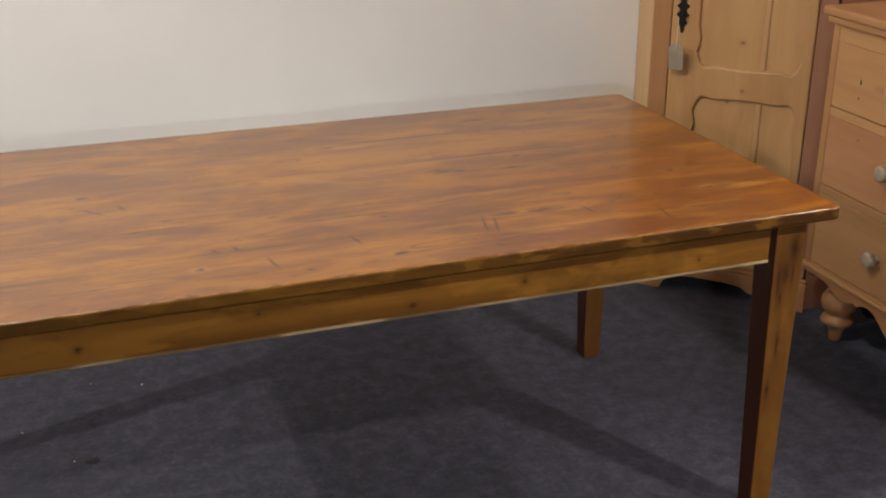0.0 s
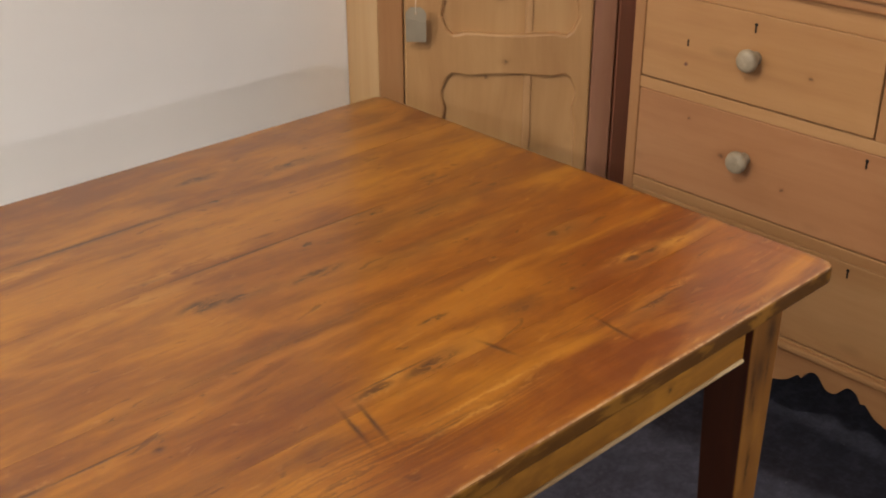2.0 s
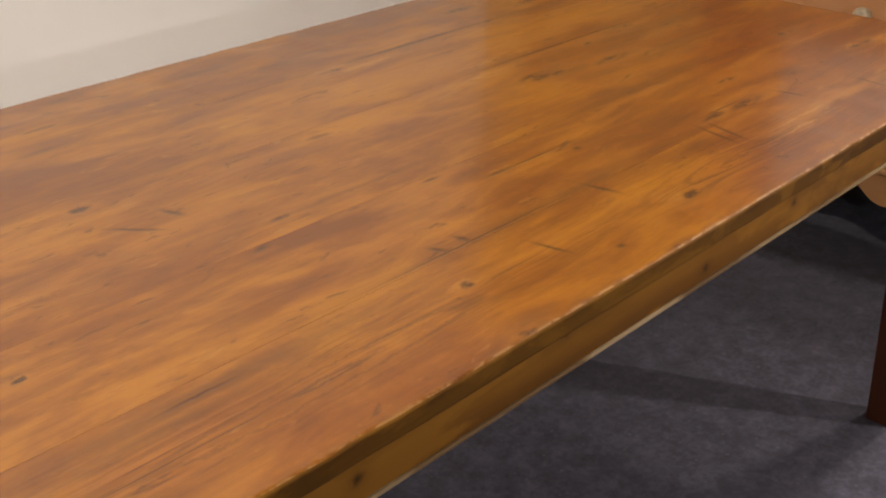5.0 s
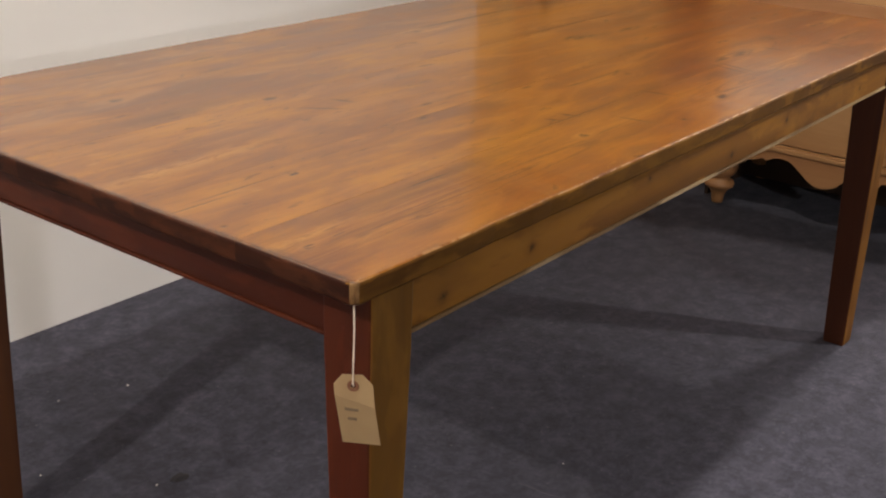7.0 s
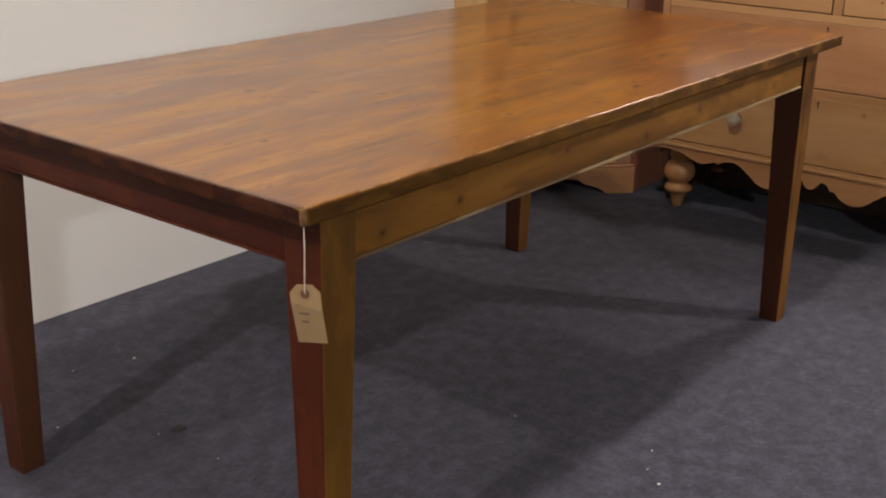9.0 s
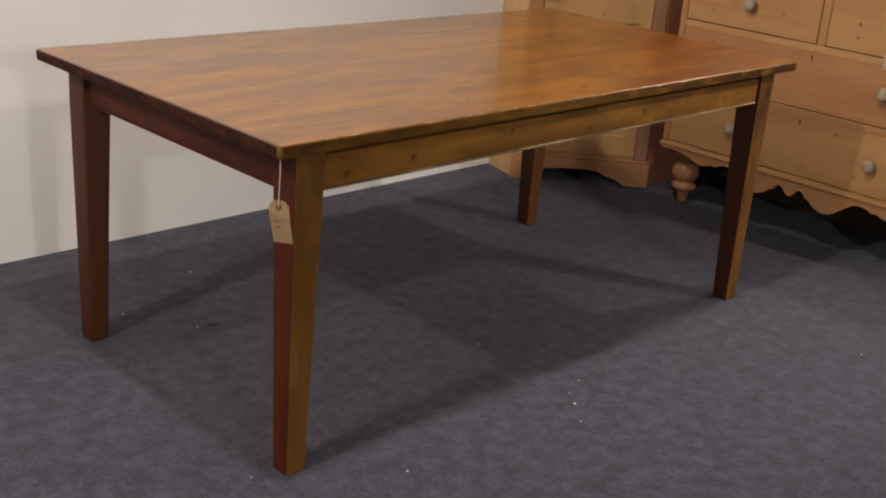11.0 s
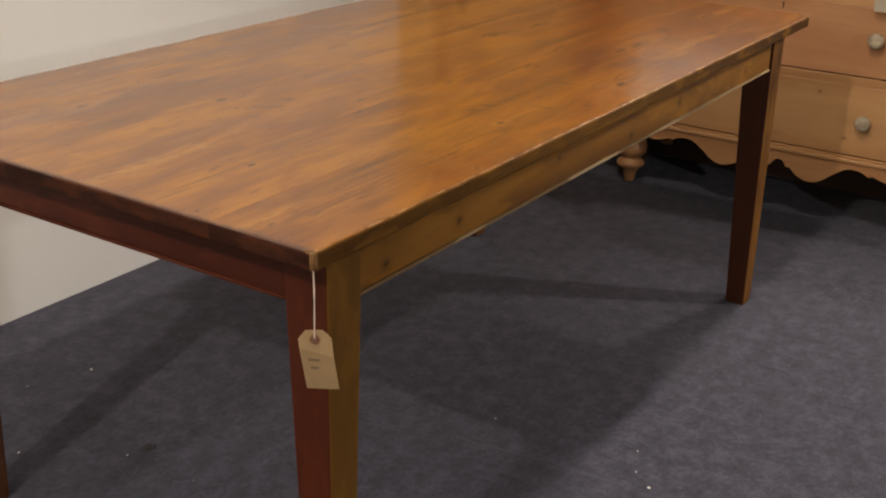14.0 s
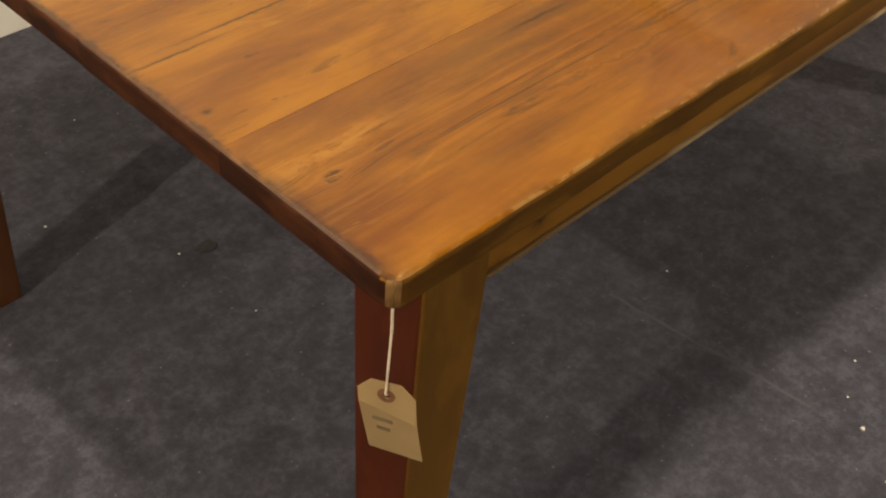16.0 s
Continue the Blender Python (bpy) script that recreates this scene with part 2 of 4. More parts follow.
# end grain takes stain darker; shade on the table end deepens these tones
end_grain = pine("shaded_end_grain", "y", (0.012, 0.0030, 0.0015), (0.030, 0.0072, 0.0030), (0.080, 0.023, 0.008), rough=0.75, knots=0.0, patch=0.6, spec=0.15, patch_scale=4.0)
# brown for the other west leg faces, with their shade in the colour
shaded_brown_leg_wood = pine("shaded_brown_pine_z", "z", (0.050, 0.012, 0.004), (0.085, 0.021, 0.006), (0.13, 0.038, 0.010), rough=0.55, knots=0.2, spec=0.3)
# worn brown front edge, its tones lowered for the shade on it
edge_wood = pine("worn_shaded_edge", "x", (0.055, 0.020, 0.003), (0.112, 0.046, 0.006), (0.215, 0.098, 0.013), rough=0.62, knots=0.4, patch=0.7, spec=0.15, patch_scale=3.5)
bare_wood = pine("worn_bare_edge", "x", (0.13, 0.06, 0.014), (0.30, 0.18, 0.07), (0.52, 0.38, 0.21), rough=0.6, knots=0.0, patch=0.9)


def knob_wood():
    g = Graph("worn_grey_knob_wood")
    at = g.coords(3.0)
    n = g.noise(at, 40, 4)
    g.bump(n, 0.2, 0.001)
    return g.finish(g.ramp(n, (0.3, (0.22, 0.17, 0.11)), (0.7, (0.40, 0.33, 0.23))), 0.5)


def carpet():
    g = Graph("dark_blue_grey_carpet")
    at = g.coords()
    fibre = g.noise(at, 330, 2, 0.6)
    tuft = g.noise(at, 75, 4, 0.7)
    patch = g.noise(at, 21, 4, 0.6)
    big = g.noise(at, 2.6, 3, 0.5, 0.5)
    tone = g.math("ADD", g.math("MULTIPLY", tuft, 0.42), g.math("ADD", g.math("MULTIPLY", patch, 0.50), g.math("MULTIPLY", fibre, 0.10)))
    colour = g.ramp(tone, (0.36, (0.0252, 0.0258, 0.0385)), (0.5, (0.0475, 0.0475, 0.071)), (0.64, (0.090, 0.089, 0.126)))
    colour = g.mix(g.math("MULTIPLY", big, 0.55), colour, (0.042, 0.045, 0.061))
    lint = g.ramp(g.noise(at, 150, 1, 0.3), (0.765, 0.0), (0.80, 1.0))
    colour = g.mix(g.math("MULTIPLY", lint, 0.35), colour, (0.3, 0.3, 0.3))
    g.bump(g.math("ADD", fibre, tuft), 0.32, 0.004)
    g.bsdf.inputs["Sheen Weight"].default_value = 0.1
    return g.finish(colour, 0.95, spec=0.15)


def paint(name, colour, rough=0.6):
    g = Graph(name)
    at = g.coords()
    stain = g.noise(at, 1.6, 4)
    fine = g.noise(at, 90, 3)
    c = g.mix(g.ramp(stain, (0.35, 0.0), (0.75, 1.0)), colour, tuple(k * 0.93 for k in colour))
    g.bump(fine, 0.12, 0.001)
    return g.finish(c, rough, spec=0.3)


def plain(name, colour, rough=0.5, metal=0.0, scale=60):
    g = Graph(name)
    n = g.noise(g.coords(2.0), scale, 4)
    c = g.mix(n, tuple(k * 0.8 for k in colour), tuple(min(1, k * 1.15) for k in colour))
    g.bump(n, 0.15, 0.0008)
    return g.finish(c, rough, metal)


knob_mat = knob_wood()
carpet_mat = carpet()
wall_white = paint("matt_white_wall_paint", (0.86, 0.855, 0.835))
lamp_white = paint("white_lamp_enamel", (0.75, 0.74, 0.72), 0.4)
# tones of the unseen ceiling and closing walls, dark to limit bounced light
ceiling_grey = paint("low_bounce_grey_paint", (0.30, 0.29, 0.27))
shop_wall = paint("low_bounce_brown_paint", (0.24, 0.20, 0.165))
iron = plain("black_cast_iron", (0.015, 0.014, 0.014), 0.45, 0.6)
card = plain("manila_card", (0.328, 0.221, 0.111), 0.8, scale=25)
grey_card = plain("grey_card", (0.295, 0.246, 0.176), 0.75, scale=25)
pale_card = plain("pale_card", (0.451, 0.385, 0.295), 0.8, scale=25)
ring_card = plain("brown_fibre_ring", (0.180, 0.074, 0.037), 0.8)
ink = plain("faded_pencil_marks", (0.16, 0.11, 0.065), 0.8)
string_mat = plain("white_cotton_string", (0.72, 0.62, 0.5), 0.9, scale=300)
debris_mat = plain("white_paper_bits", (0.7, 0.69, 0.66), 0.8)
lint_mat = plain("dark_fluff", (0.03, 0.029, 0.034), 0.95)
seam_mat = plain("frayed_grey_carpet", (0.066, 0.065, 0.087), 0.95, scale=200)
# near-black colour for the boards that stand for shade under the chest
under_shade = plain("shadowed_dark_wood", (0.05, 0.03, 0.02), 0.8)

# marks in the table top, as (x, y, half length, half width)
KNOTS = [
    (1.204, 0.497, 0.030, 0.012), (1.256, 0.483, 0.026, 0.006), (1.323, 0.191, 0.034, 0.009), (1.237, 0.195, 0.020, 0.006), (1.395, 0.268, 0.020, 0.004),
    (0.438, 0.575, 0.012, 0.006), (0.204, 0.287, 0.006, 0.004), (0.614, 0.114, 0.010, 0.006), (0.591, 0.008, 0.014, 0.009), (1.001, 0.753, 0.020, 0.006),
    (0.260, 0.727, 0.012, 0.006), (1.582, 0.808, 0.032, 0.008), (1.395, 0.765, 0.010, 0.004), (1.712, 0.204, 0.014, 0.005), (1.748, 0.204, 0.014, 0.007),
    (1.628, 0.103, 0.018, 0.005), (0.977, 0.071, 0.016, 0.007), (1.552, 0.563, 0.012, 0.005), (1.422, 0.858, 0.026, 0.009), (1.408, 0.548, 0.009, 0.005),
    (0.042, 0.103, 0.006, 0.004), (1.366, 0.466, 0.030, 0.008), (1.700, 0.330, 0.020, 0.009),
]
# short cuts and dents, with the slant of each
SCRATCHES = [
    (1.175, 0.152, 0.0028, 0.030, 0.23), (1.197, 0.150, 0.0028, 0.032, 0.26), (1.405, 0.165, 0.0030, 0.020, -0.18), (1.543, 0.096, 0.0026, 0.027, 0.10), (0.914, 0.160, 0.0036, 0.020, -0.2),
    (0.452, 0.480, 0.0034, 0.020, -0.9), (0.509, 0.489, 0.0045, 0.013, -0.3), (0.652, 0.193, 0.0045, 0.008, -0.4), (0.691, 0.191, 0.0045, 0.010, -0.2), (0.743, 0.104, 0.0028, 0.019, -0.2),
    (0.521, 0.337, 0.009, 0.005, 0.9), (0.585, 0.384, 0.009, 0.0035, 0.0), (1.001, 0.264, 0.006, 0.004, 0.0), (1.584, 0.203, 0.005, 0.003, 0.0), (0.790, 0.334, 0.012, 0.003, 0.0),
    (0.020, 0.213, 0.004, 0.003, 0.0), (0.040, 0.285, 0.044, 0.0013, 0.0), (0.120, 0.296, 0.060, 0.0011, 0.0), (0.868, 0.287, 0.022, 0.003, 0.0), (0.800, 0.050, 0.006, 0.004, 0.0),
    (1.330, 0.581, 0.110, 0.0022, 0.0), (1.490, 0.578, 0.060, 0.0015, 0.0), (1.190, 0.769, 0.110, 0.0026, 0.0), (0.940, 0.286, 0.060, 0.0018, 0.0), (0.300, 0.150, 0.030, 0.0018, 0.0),
    (1.640, 0.107, 0.040, 0.0016, 0.0), (0.700, 0.180, 0.120, 0.0014, 0.0), (1.270, 0.205, 0.050, 0.0014, 0.0),
]
# paler bare patches
LIGHTS = [
    (1.272, 0.205, 0.026, 0.011), (1.228, 0.188, 0.030, 0.005), (1.800, 0.196, 0.050, 0.010), (1.715, 0.214, 0.040, 0.007), (1.694, 0.115, 0.035, 0.004),
    (0.960, 0.076, 0.014, 0.009), (0.874, 0.292, 0.020, 0.004), (1.236, 0.606, 0.090, 0.010), (1.000, 0.766, 0.050, 0.006), (0.612, 0.118, 0.022, 0.010),
    (1.160, 0.560, 0.070, 0.014), (1.060, 0.740, 0.080, 0.008), (1.340, 0.105, 0.090, 0.003), (1.300, 0.085, 0.080, 0.003), (0.120, 0.412, 0.180, 0.016), (0.060, 0.125, 0.070, 0.010),
]
SMUDGES = [
    (0.900, 0.183, 0.300, 0.014), (1.270, 0.478, 0.050, 0.012), (1.210, 0.498, 0.060, 0.018), (1.350, 0.196, 0.040, 0.010), (1.230, 0.350, 0.200, 0.012), (0.501, 0.777, 0.045, 0.010),
    (0.840, 0.905, 0.060, 0.010), (1.422, 0.862, 0.060, 0.016), (1.366, 0.466, 0.060, 0.014), (1.715, 0.330, 0.040, 0.016), (1.120, 0.152, 0.050, 0.016), (1.590, 0.806, 0.060, 0.012),
    (1.180, 0.768, 0.300, 0.007), (1.640, 0.100, 0.120, 0.016), (1.600, 0.520, 0.180, 0.030), (0.260, 0.610, 0.120, 0.020), (1.530, 0.566, 0.040, 0.010), (1.190, 0.236, 0.050, 0.022),
    (0.700, 0.384, 0.140, 0.006), (1.500, 0.215, 0.030, 0.016), (0.300, 0.150, 0.200, 0.014), (0.104, 0.084, 0.016, 0.006), (0.270, 0.130, 0.120, 0.010), (1.480, 0.430, 0.160, 0.018),
    (0.180, 0.045, 0.060, 0.012), (0.610, 0.022, 0.040, 0.012),
]


def table_top(low_y, high_y):
    """Waxed old pine for the plank between two seams, with the marks that lie on it."""
    g = Graph("golden_brown_waxed_old_pine")
    at = g.node("ShaderNodeTexCoord").outputs["Object"]
    rnd = g.node("ShaderNodeObjectInfo").outputs["Random"]
    wob = g.noise(at, 38, 3, 0.6)
    wobble = g.vec("MULTIPLY", g.vec("SUBTRACT", g.combine(wob), (0.5, 0.5, 0.5)), (0.036, 0.010, 0.0))
    jag = g.vec("MULTIPLY", g.vec("SUBTRACT", g.combine(g.noise(at, 150, 3, 0.6)), (0.5, 0.5, 0.5)), (0.012, 0.008, 0.0))
    rough_at = g.vec("ADD", g.vec("ADD", at, wobble), jag)

    def field(marks, sharp, wide=0.0, source=rough_at):
        """How far a point lies inside any of the marks; with wide also a halo and the push of the grain round them."""
        total, halo, push = 0.0, 0.0, 0.0
        marks = [m for m in marks if low_y - 1.6 * m[3] - 0.012 < m[1] < high_y + 1.6 * m[3] + 0.012]
        for mx, my, lx, ly, *slant in marks:
            d = g.vec("SUBTRACT", source, (mx, my, 0.0))
            if slant and slant[0]:
                along, across = g.vec("DOT_PRODUCT", d, (1 / lx, -slant[0] / lx, 0.0)), g.vec("DOT_PRODUCT", d, (0.0, 1 / ly, 0.0))
                d2 = g.math("MULTIPLY_ADD", along, along, g.math("MULTIPLY", across, across))
            else:
                d = g.vec("MULTIPLY", d, (1 / lx, 1 / ly, 0.0))
                d2 = g.vec("DOT_PRODUCT", d, d)
            core = g.math("MULTIPLY", g.math("MULTIPLY", d2, d2), -sharp) if sharp < 0.7 else g.math("MULTIPLY", d2, -sharp)
            total = g.math("MAXIMUM", total, g.math("EXPONENT", core))
            if wide:
                far = g.math("EXPONENT", g.math("MULTIPLY", d2, -wide))
                halo = g.math("MAXIMUM", halo, far)
                part_y = g.node("ShaderNodeSeparateXYZ")
                g.put(part_y.inputs[0], d)
                push = g.math("MULTIPLY_ADD", g.math("MULTIPLY", part_y.outputs[1], far), ly * 0.8, push)
        return total, halo, push

    mark, halo, push = field(KNOTS, 0.5, 0.11)
    break_up = g.ramp(g.noise(at, 85, 4, 0.65, 0.6, (0.30, 1, 1)), (0.40, 0.0), (0.52, 1.0))
    mark = g.math("MULTIPLY", mark, break_up)
    scratch = field(SCRATCHES, 0.8, source=g.vec("ADD", at, g.vec("ADD", g.vec("MULTIPLY", wobble, (0.10, 0.3, 0.0)), g.vec("MULTIPLY", jag, (0.35, 0.35, 0.0)))))[0]
    smudge = field(SMUDGES, 1.0)[0]
    shift = g.math("MULTIPLY", rnd, 9.0)
    comb = g.node("ShaderNodeCombineXYZ")
    sep = g.node("ShaderNodeSeparateXYZ")
    g.put(sep.inputs[0], at)
    g.put(comb.inputs[0], g.math("ADD", sep.outputs[0], shift))
    g.put(comb.inputs[1], g.math("SUBTRACT", sep.outputs[1], push))
    g.put(comb.inputs[2], shift)
    p = comb.outputs[0]
    warp = g.combine(g.noise(p, 1.9, 3))
    p = g.vec("ADD", p, g.vec("MULTIPLY", warp, (0.0, 0.04, 0.0)))
    broad = g.noise(p, 9, 3, 0.5, 0.2, (0.09, 1, 1))
    blotch = g.noise(p, 26, 6, 0.64, 0.5, (0.24, 1, 1))
    cloud = g.noise(p, 6.5, 6, 0.62, 0.5, (0.50, 1, 1))
    grain = g.noise(p, 95, 3, 0.6, 0.3, (0.07, 1, 1))
    fine = g.noise(p, 210, 2, 0.6, 0.1, (0.03, 1, 1))
    tone = g.math("MULTIPLY_ADD", broad, 0.18, g.math("MULTIPLY", cloud, 0.44))
    tone = g.math("MULTIPLY_ADD", grain, 0.08, g.math("MULTIPLY_ADD", blotch, 0.30, tone))
    tone = g.math("MULTIPLY_ADD", rnd, 0.04, g.math("SUBTRACT", tone, 0.02))
    colour = g.ramp(tone, (0.415, TOP[0]), (0.47, TOP[1]), (0.525, TOP[2]), (0.59, TOP[3]))
    # redder stain in drifts, and along the front edge
    drift = g.ramp(g.noise(p, 4.5, 3, 0.55, 0.4, (0.16, 1, 1)), (0.46, 0.0), (0.66, 1.0))
    strip = field([(0.32, 0.030, 0.42, 0.036), (1.50, 0.060, 0.42, 0.060), (1.60, 0.42, 0.30, 0.16)], 0.8, source=g.vec("ADD", at, g.vec("MULTIPLY", wobble, (1.0, 1.6, 0.0))))[0]
    # the east end is coloured darker and redder
    east = field([(1.80, 0.22, 0.52, 0.36)], 0.8, source=g.vec("ADD", at, g.vec("MULTIPLY", wobble, (3.0, 3.0, 0.0))))[0]
    red = g.math("MAXIMUM", g.math("MULTIPLY", drift, 0.22), g.math("MULTIPLY", strip, 0.45))
    colour = g.mix(red, colour, (0.82, 0.60, 0.55), "MULTIPLY")
    colour = g.mix(g.math("MULTIPLY", east, 0.75), colour, (0.66, 0.46, 0.38), "MULTIPLY")
    yellow = g.ramp(g.noise(p, 13, 4, 0.55, 0.6, (0.26, 1, 1)), (0.50, 0.0), (0.66, 1.0))
    colour = g.mix(g.math("MULTIPLY", yellow, 0.55), colour, (0.415, 0.172, 0.0125))
    colour = g.mix(g.math("MULTIPLY", g.ramp(fine, (0.54, 0.0), (0.64, 1.0)), 0.13), colour, (0.13, 0.042, 0.008))
    streak = g.ramp(g.noise(p, 50, 4, 0.6, 0.4, (0.08, 1, 1)), (0.58, 0.0), (0.70, 1.0))
    colour = g.mix(g.math("MULTIPLY", streak, 0.15), colour, (0.095, 0.030, 0.007))
    dash = g.ramp(g.noise(p, 95, 3, 0.6, 0.8, (0.22, 1, 1)), (0.635, 0.0), (0.68, 1.0))
    dash = g.math("MULTIPLY", dash, g.ramp(g.noise(p, 6, 2, 0.5, 0.3, (0.4, 1, 1)), (0.42, 0.0), (0.56, 1.0)))
    colour = g.mix(g.math("MULTIPLY", dash, 0.48), colour, (0.060, 0.019, 0.006))
    pale = g.ramp(g.noise(p, 60, 3, 0.6, 0.8, (0.30, 1, 1)), (0.64, 0.0), (0.74, 1.0))
    colour = g.mix(g.math("MULTIPLY", pale, 0.25), colour, (0.50, 0.26, 0.055))
    nick = g.ramp(g.noise(p, 30, 3, 0.6, 1.4, (0.30, 1, 1)), (0.665, 0.0), (0.71, 1.0))
    colour = g.mix(g.math("MULTIPLY", nick, 0.50), colour, (0.055, 0.018, 0.006))
    # long open latewood lines along the front board
    open_grain = g.noise(p, 210, 2, 0.5, 0.25, (0.020, 1, 1))
    lines = g.ramp(open_grain, (0.56, 0.0), (0.63, 1.0))
    glow = g.ramp(open_grain, (0.34, 1.0), (0.44, 0.0))
    lines = g.math("MULTIPLY", lines, g.ramp(g.noise(p, 14, 2, 0.5, 0.3, (0.3, 1, 1)), (0.40, 0.15), (0.56, 1.0)))
    band = field([(0.35, 0.096, 0.55, 0.030), (0.08, 0.122, 0.22, 0.026), (1.12, 0.088, 0.26, 0.036), (0.10, 0.280, 0.16, 0.016), (1.55, 0.12, 0.12, 0.02)], 0.8)[0]
    lines = g.math("MULTIPLY", lines, band)
    colour = g.mix(g.math("MULTIPLY", lines, 0.72), colour, (0.085, 0.028, 0.007))
    colour = g.mix(g.math("MULTIPLY", g.math("MULTIPLY", glow, band), 0.38), colour, (0.45, 0.20, 0.030))
    # cathedral figure of the front board: nested open rings
    for cx, cy, lx, ly, turns in ((1.12, 0.088, 0.085, 0.011, 2.6), (0.40, 0.085, 0.120, 0.010, 2.2)) if low_y < 0.1 else ():
        d = g.vec("MULTIPLY", g.vec("SUBTRACT", g.vec("ADD", rough_at, g.vec("MULTIPLY", warp, (0.0, 0.03, 0.0))), (cx, cy + 0.015, 0.0)), (1 / lx, 1 / ly, 0.0))
        d = g.vec("LENGTH", d)
        ring = g.ramp(g.math("SINE", g.math("MULTIPLY", d, turns * 2.2)), (0.55, 0.0), (0.95, 1.0))
        ring = g.math("MULTIPLY", ring, g.math("EXPONENT", g.math("MULTIPLY", g.math("MULTIPLY", d, d), -0.16)))
        colour = g.mix(g.math("MULTIPLY", ring, 0.55), colour, (0.09, 0.029, 0.007))
    dark = (0.050, 0.016, 0.005)
    smudge = g.math("MULTIPLY", smudge, g.ramp(g.noise(p, 34, 4, 0.6, 0.5, (0.16, 1, 1)), (0.34, 0.35), (0.56, 1.0)))
    colour = g.mix(g.math("MULTIPLY", smudge, 0.58), colour, (0.085, 0.026, 0.008))
    light = field(LIGHTS, 1.0)[0]
    colour = g.mix(g.math("MULTIPLY", light, g.math("MULTIPLY", break_up, 0.65)), colour, (0.46, 0.22, 0.040))
    colour = g.mix(g.math("MULTIPLY", halo, 0.22), colour, (0.42, 0.185, 0.03))
    colour = g.mix(g.math("MULTIPLY", mark, g.math("MULTIPLY_ADD", wob, 0.8, 0.50), clamp=True), colour, dark)
    colour = g.mix(g.math("MULTIPLY", scratch, 0.88), colour, dark)
    # grime drawn in along the front and the ends
    ends = g.math("MINIMUM", sep.outputs[0], g.math("SUBTRACT", LENGTH_X, sep.outputs[0]))
    rim = g.math("MINIMUM", ends, g.math("ADD", sep.outputs[1], 0.004))
    rim = g.math("ADD", rim, g.math("MULTIPLY", g.math("SUBTRACT", g.noise(at, 16, 4, 0.6, 0.4), 0.5), 0.045))
    grime = g.ramp(g.math("MULTIPLY", rim, 40.0), (0.02, 1.0), (0.55, 0.0))
    colour = g.mix(g.math("MULTIPLY", grime, 0.50), colour, (0.085, 0.026, 0.008))
    tip = g.math("ADD", ends, g.math("MULTIPLY", g.math("SUBTRACT", g.noise(at, 60, 3, 0.6, 0.3), 0.5), 0.016))
    colour = g.mix(g.math("MULTIPLY", g.ramp(g.math("MULTIPLY", tip, 100.0), (0.30, 1.0), (0.80, 0.0)), 0.8), colour, (0.050, 0.014, 0.005))
    # bare wood rubbed at arris and corners; the arris strip also paints its highlight
    rub = g.ramp(g.noise(at, 42, 4, 0.65, 0.4, (0.6, 1, 1)), (0.42, 0.0), (0.56, 1.0))
    front = g.math("EXPONENT", g.math("MULTIPLY", g.math("POWER", g.math("DIVIDE", g.math("SUBTRACT", sep.outputs[1], 0.001), 0.0032), 2.0), -1.0))
    corner = field([(0.003, 0.003, 0.012, 0.012), (LENGTH_X - 0.003, 0.003, 0.012, 0.012)], 1.0)[0]
    worn = g.math("MULTIPLY", g.math("MAXIMUM", g.math("MULTIPLY", front, 0.75), corner), rub)
    colour = g.mix(worn, colour, (0.40, 0.225, 0.085))
    colour = g.mix(1.0, colour, (WOOD_SCALE, WOOD_SCALE, WOOD_SCALE), "MULTIPLY")
    h = g.math("MULTIPLY_ADD", grain, 0.10, g.math("MULTIPLY", blotch, 0.5))
    h = g.math("SUBTRACT", h, g.math("MULTIPLY", lines, 0.25))
    h = g.math("SUBTRACT", h, g.math("ADD", g.math("MULTIPLY", mark, 0.5), g.math("MULTIPLY_ADD", nick, 0.35, g.math("MULTIPLY", scratch, 0.8))))
    g.bump(h, 0.14, 0.002)
    rough = g.math("MULTIPLY_ADD", cloud, 0.20, g.math("MULTIPLY_ADD", blotch, 0.14, 0.18))
    made = g.finish(colour, rough, coat=0.8, coat_rough=0.15, spec=0.2)
    g.bsdf.inputs["Coat IOR"].default_value = 1.58
    g.put(g.bsdf.inputs["Coat Normal"], g.bsdf.inputs["Normal"].links[0].from_socket)
    g.put(g.bsdf.inputs["Coat Roughness"], g.math("MULTIPLY_ADD", g.math("MAXIMUM", front, corner), g.math("MULTIPLY_ADD", rub, 0.25, 0.0), 0.15))
    # coat thinned at the east end to dim reflections, and on the rubbed arris
    wax = g.math("MULTIPLY_ADD", east, -0.40, 0.8)
    g.put(g.bsdf.inputs["Coat Weight"], g.math("MULTIPLY_ADD", g.math("MAXIMUM", front, corner), g.math("MULTIPLY_ADD", rub, -0.25, -0.15), wax, clamp=True))
    g.bsdf.inputs["Coat Tint"].default_value = (1.0, 0.94, 0.84, 1)
    return made


LENGTH_X = 1.906
TOP = ((0.170, 0.051, 0.0028), (0.220, 0.072, 0.0034), (0.278, 0.103, 0.0045), (0.372, 0.154, 0.0070))

# ---- the room ----
ROOM_W, ROOM_E, ROOM_S, ROOM_N, ROOM_H = -4.2, 2.975, -6.5, 3.01, 3.35


def structure(name, bm, material, label, category):
    return tagged(part(name, bm, material), label, category, kind="structure")


floor = structure("floor", a_box(ROOM_W - 0.2, ROOM_E + 0.2, ROOM_S - 0.2, ROOM_N + 0.2, -0.1, 0, bevel=0), carpet_mat, "dark blue-grey short-pile carpet with bits of lint", "floor")
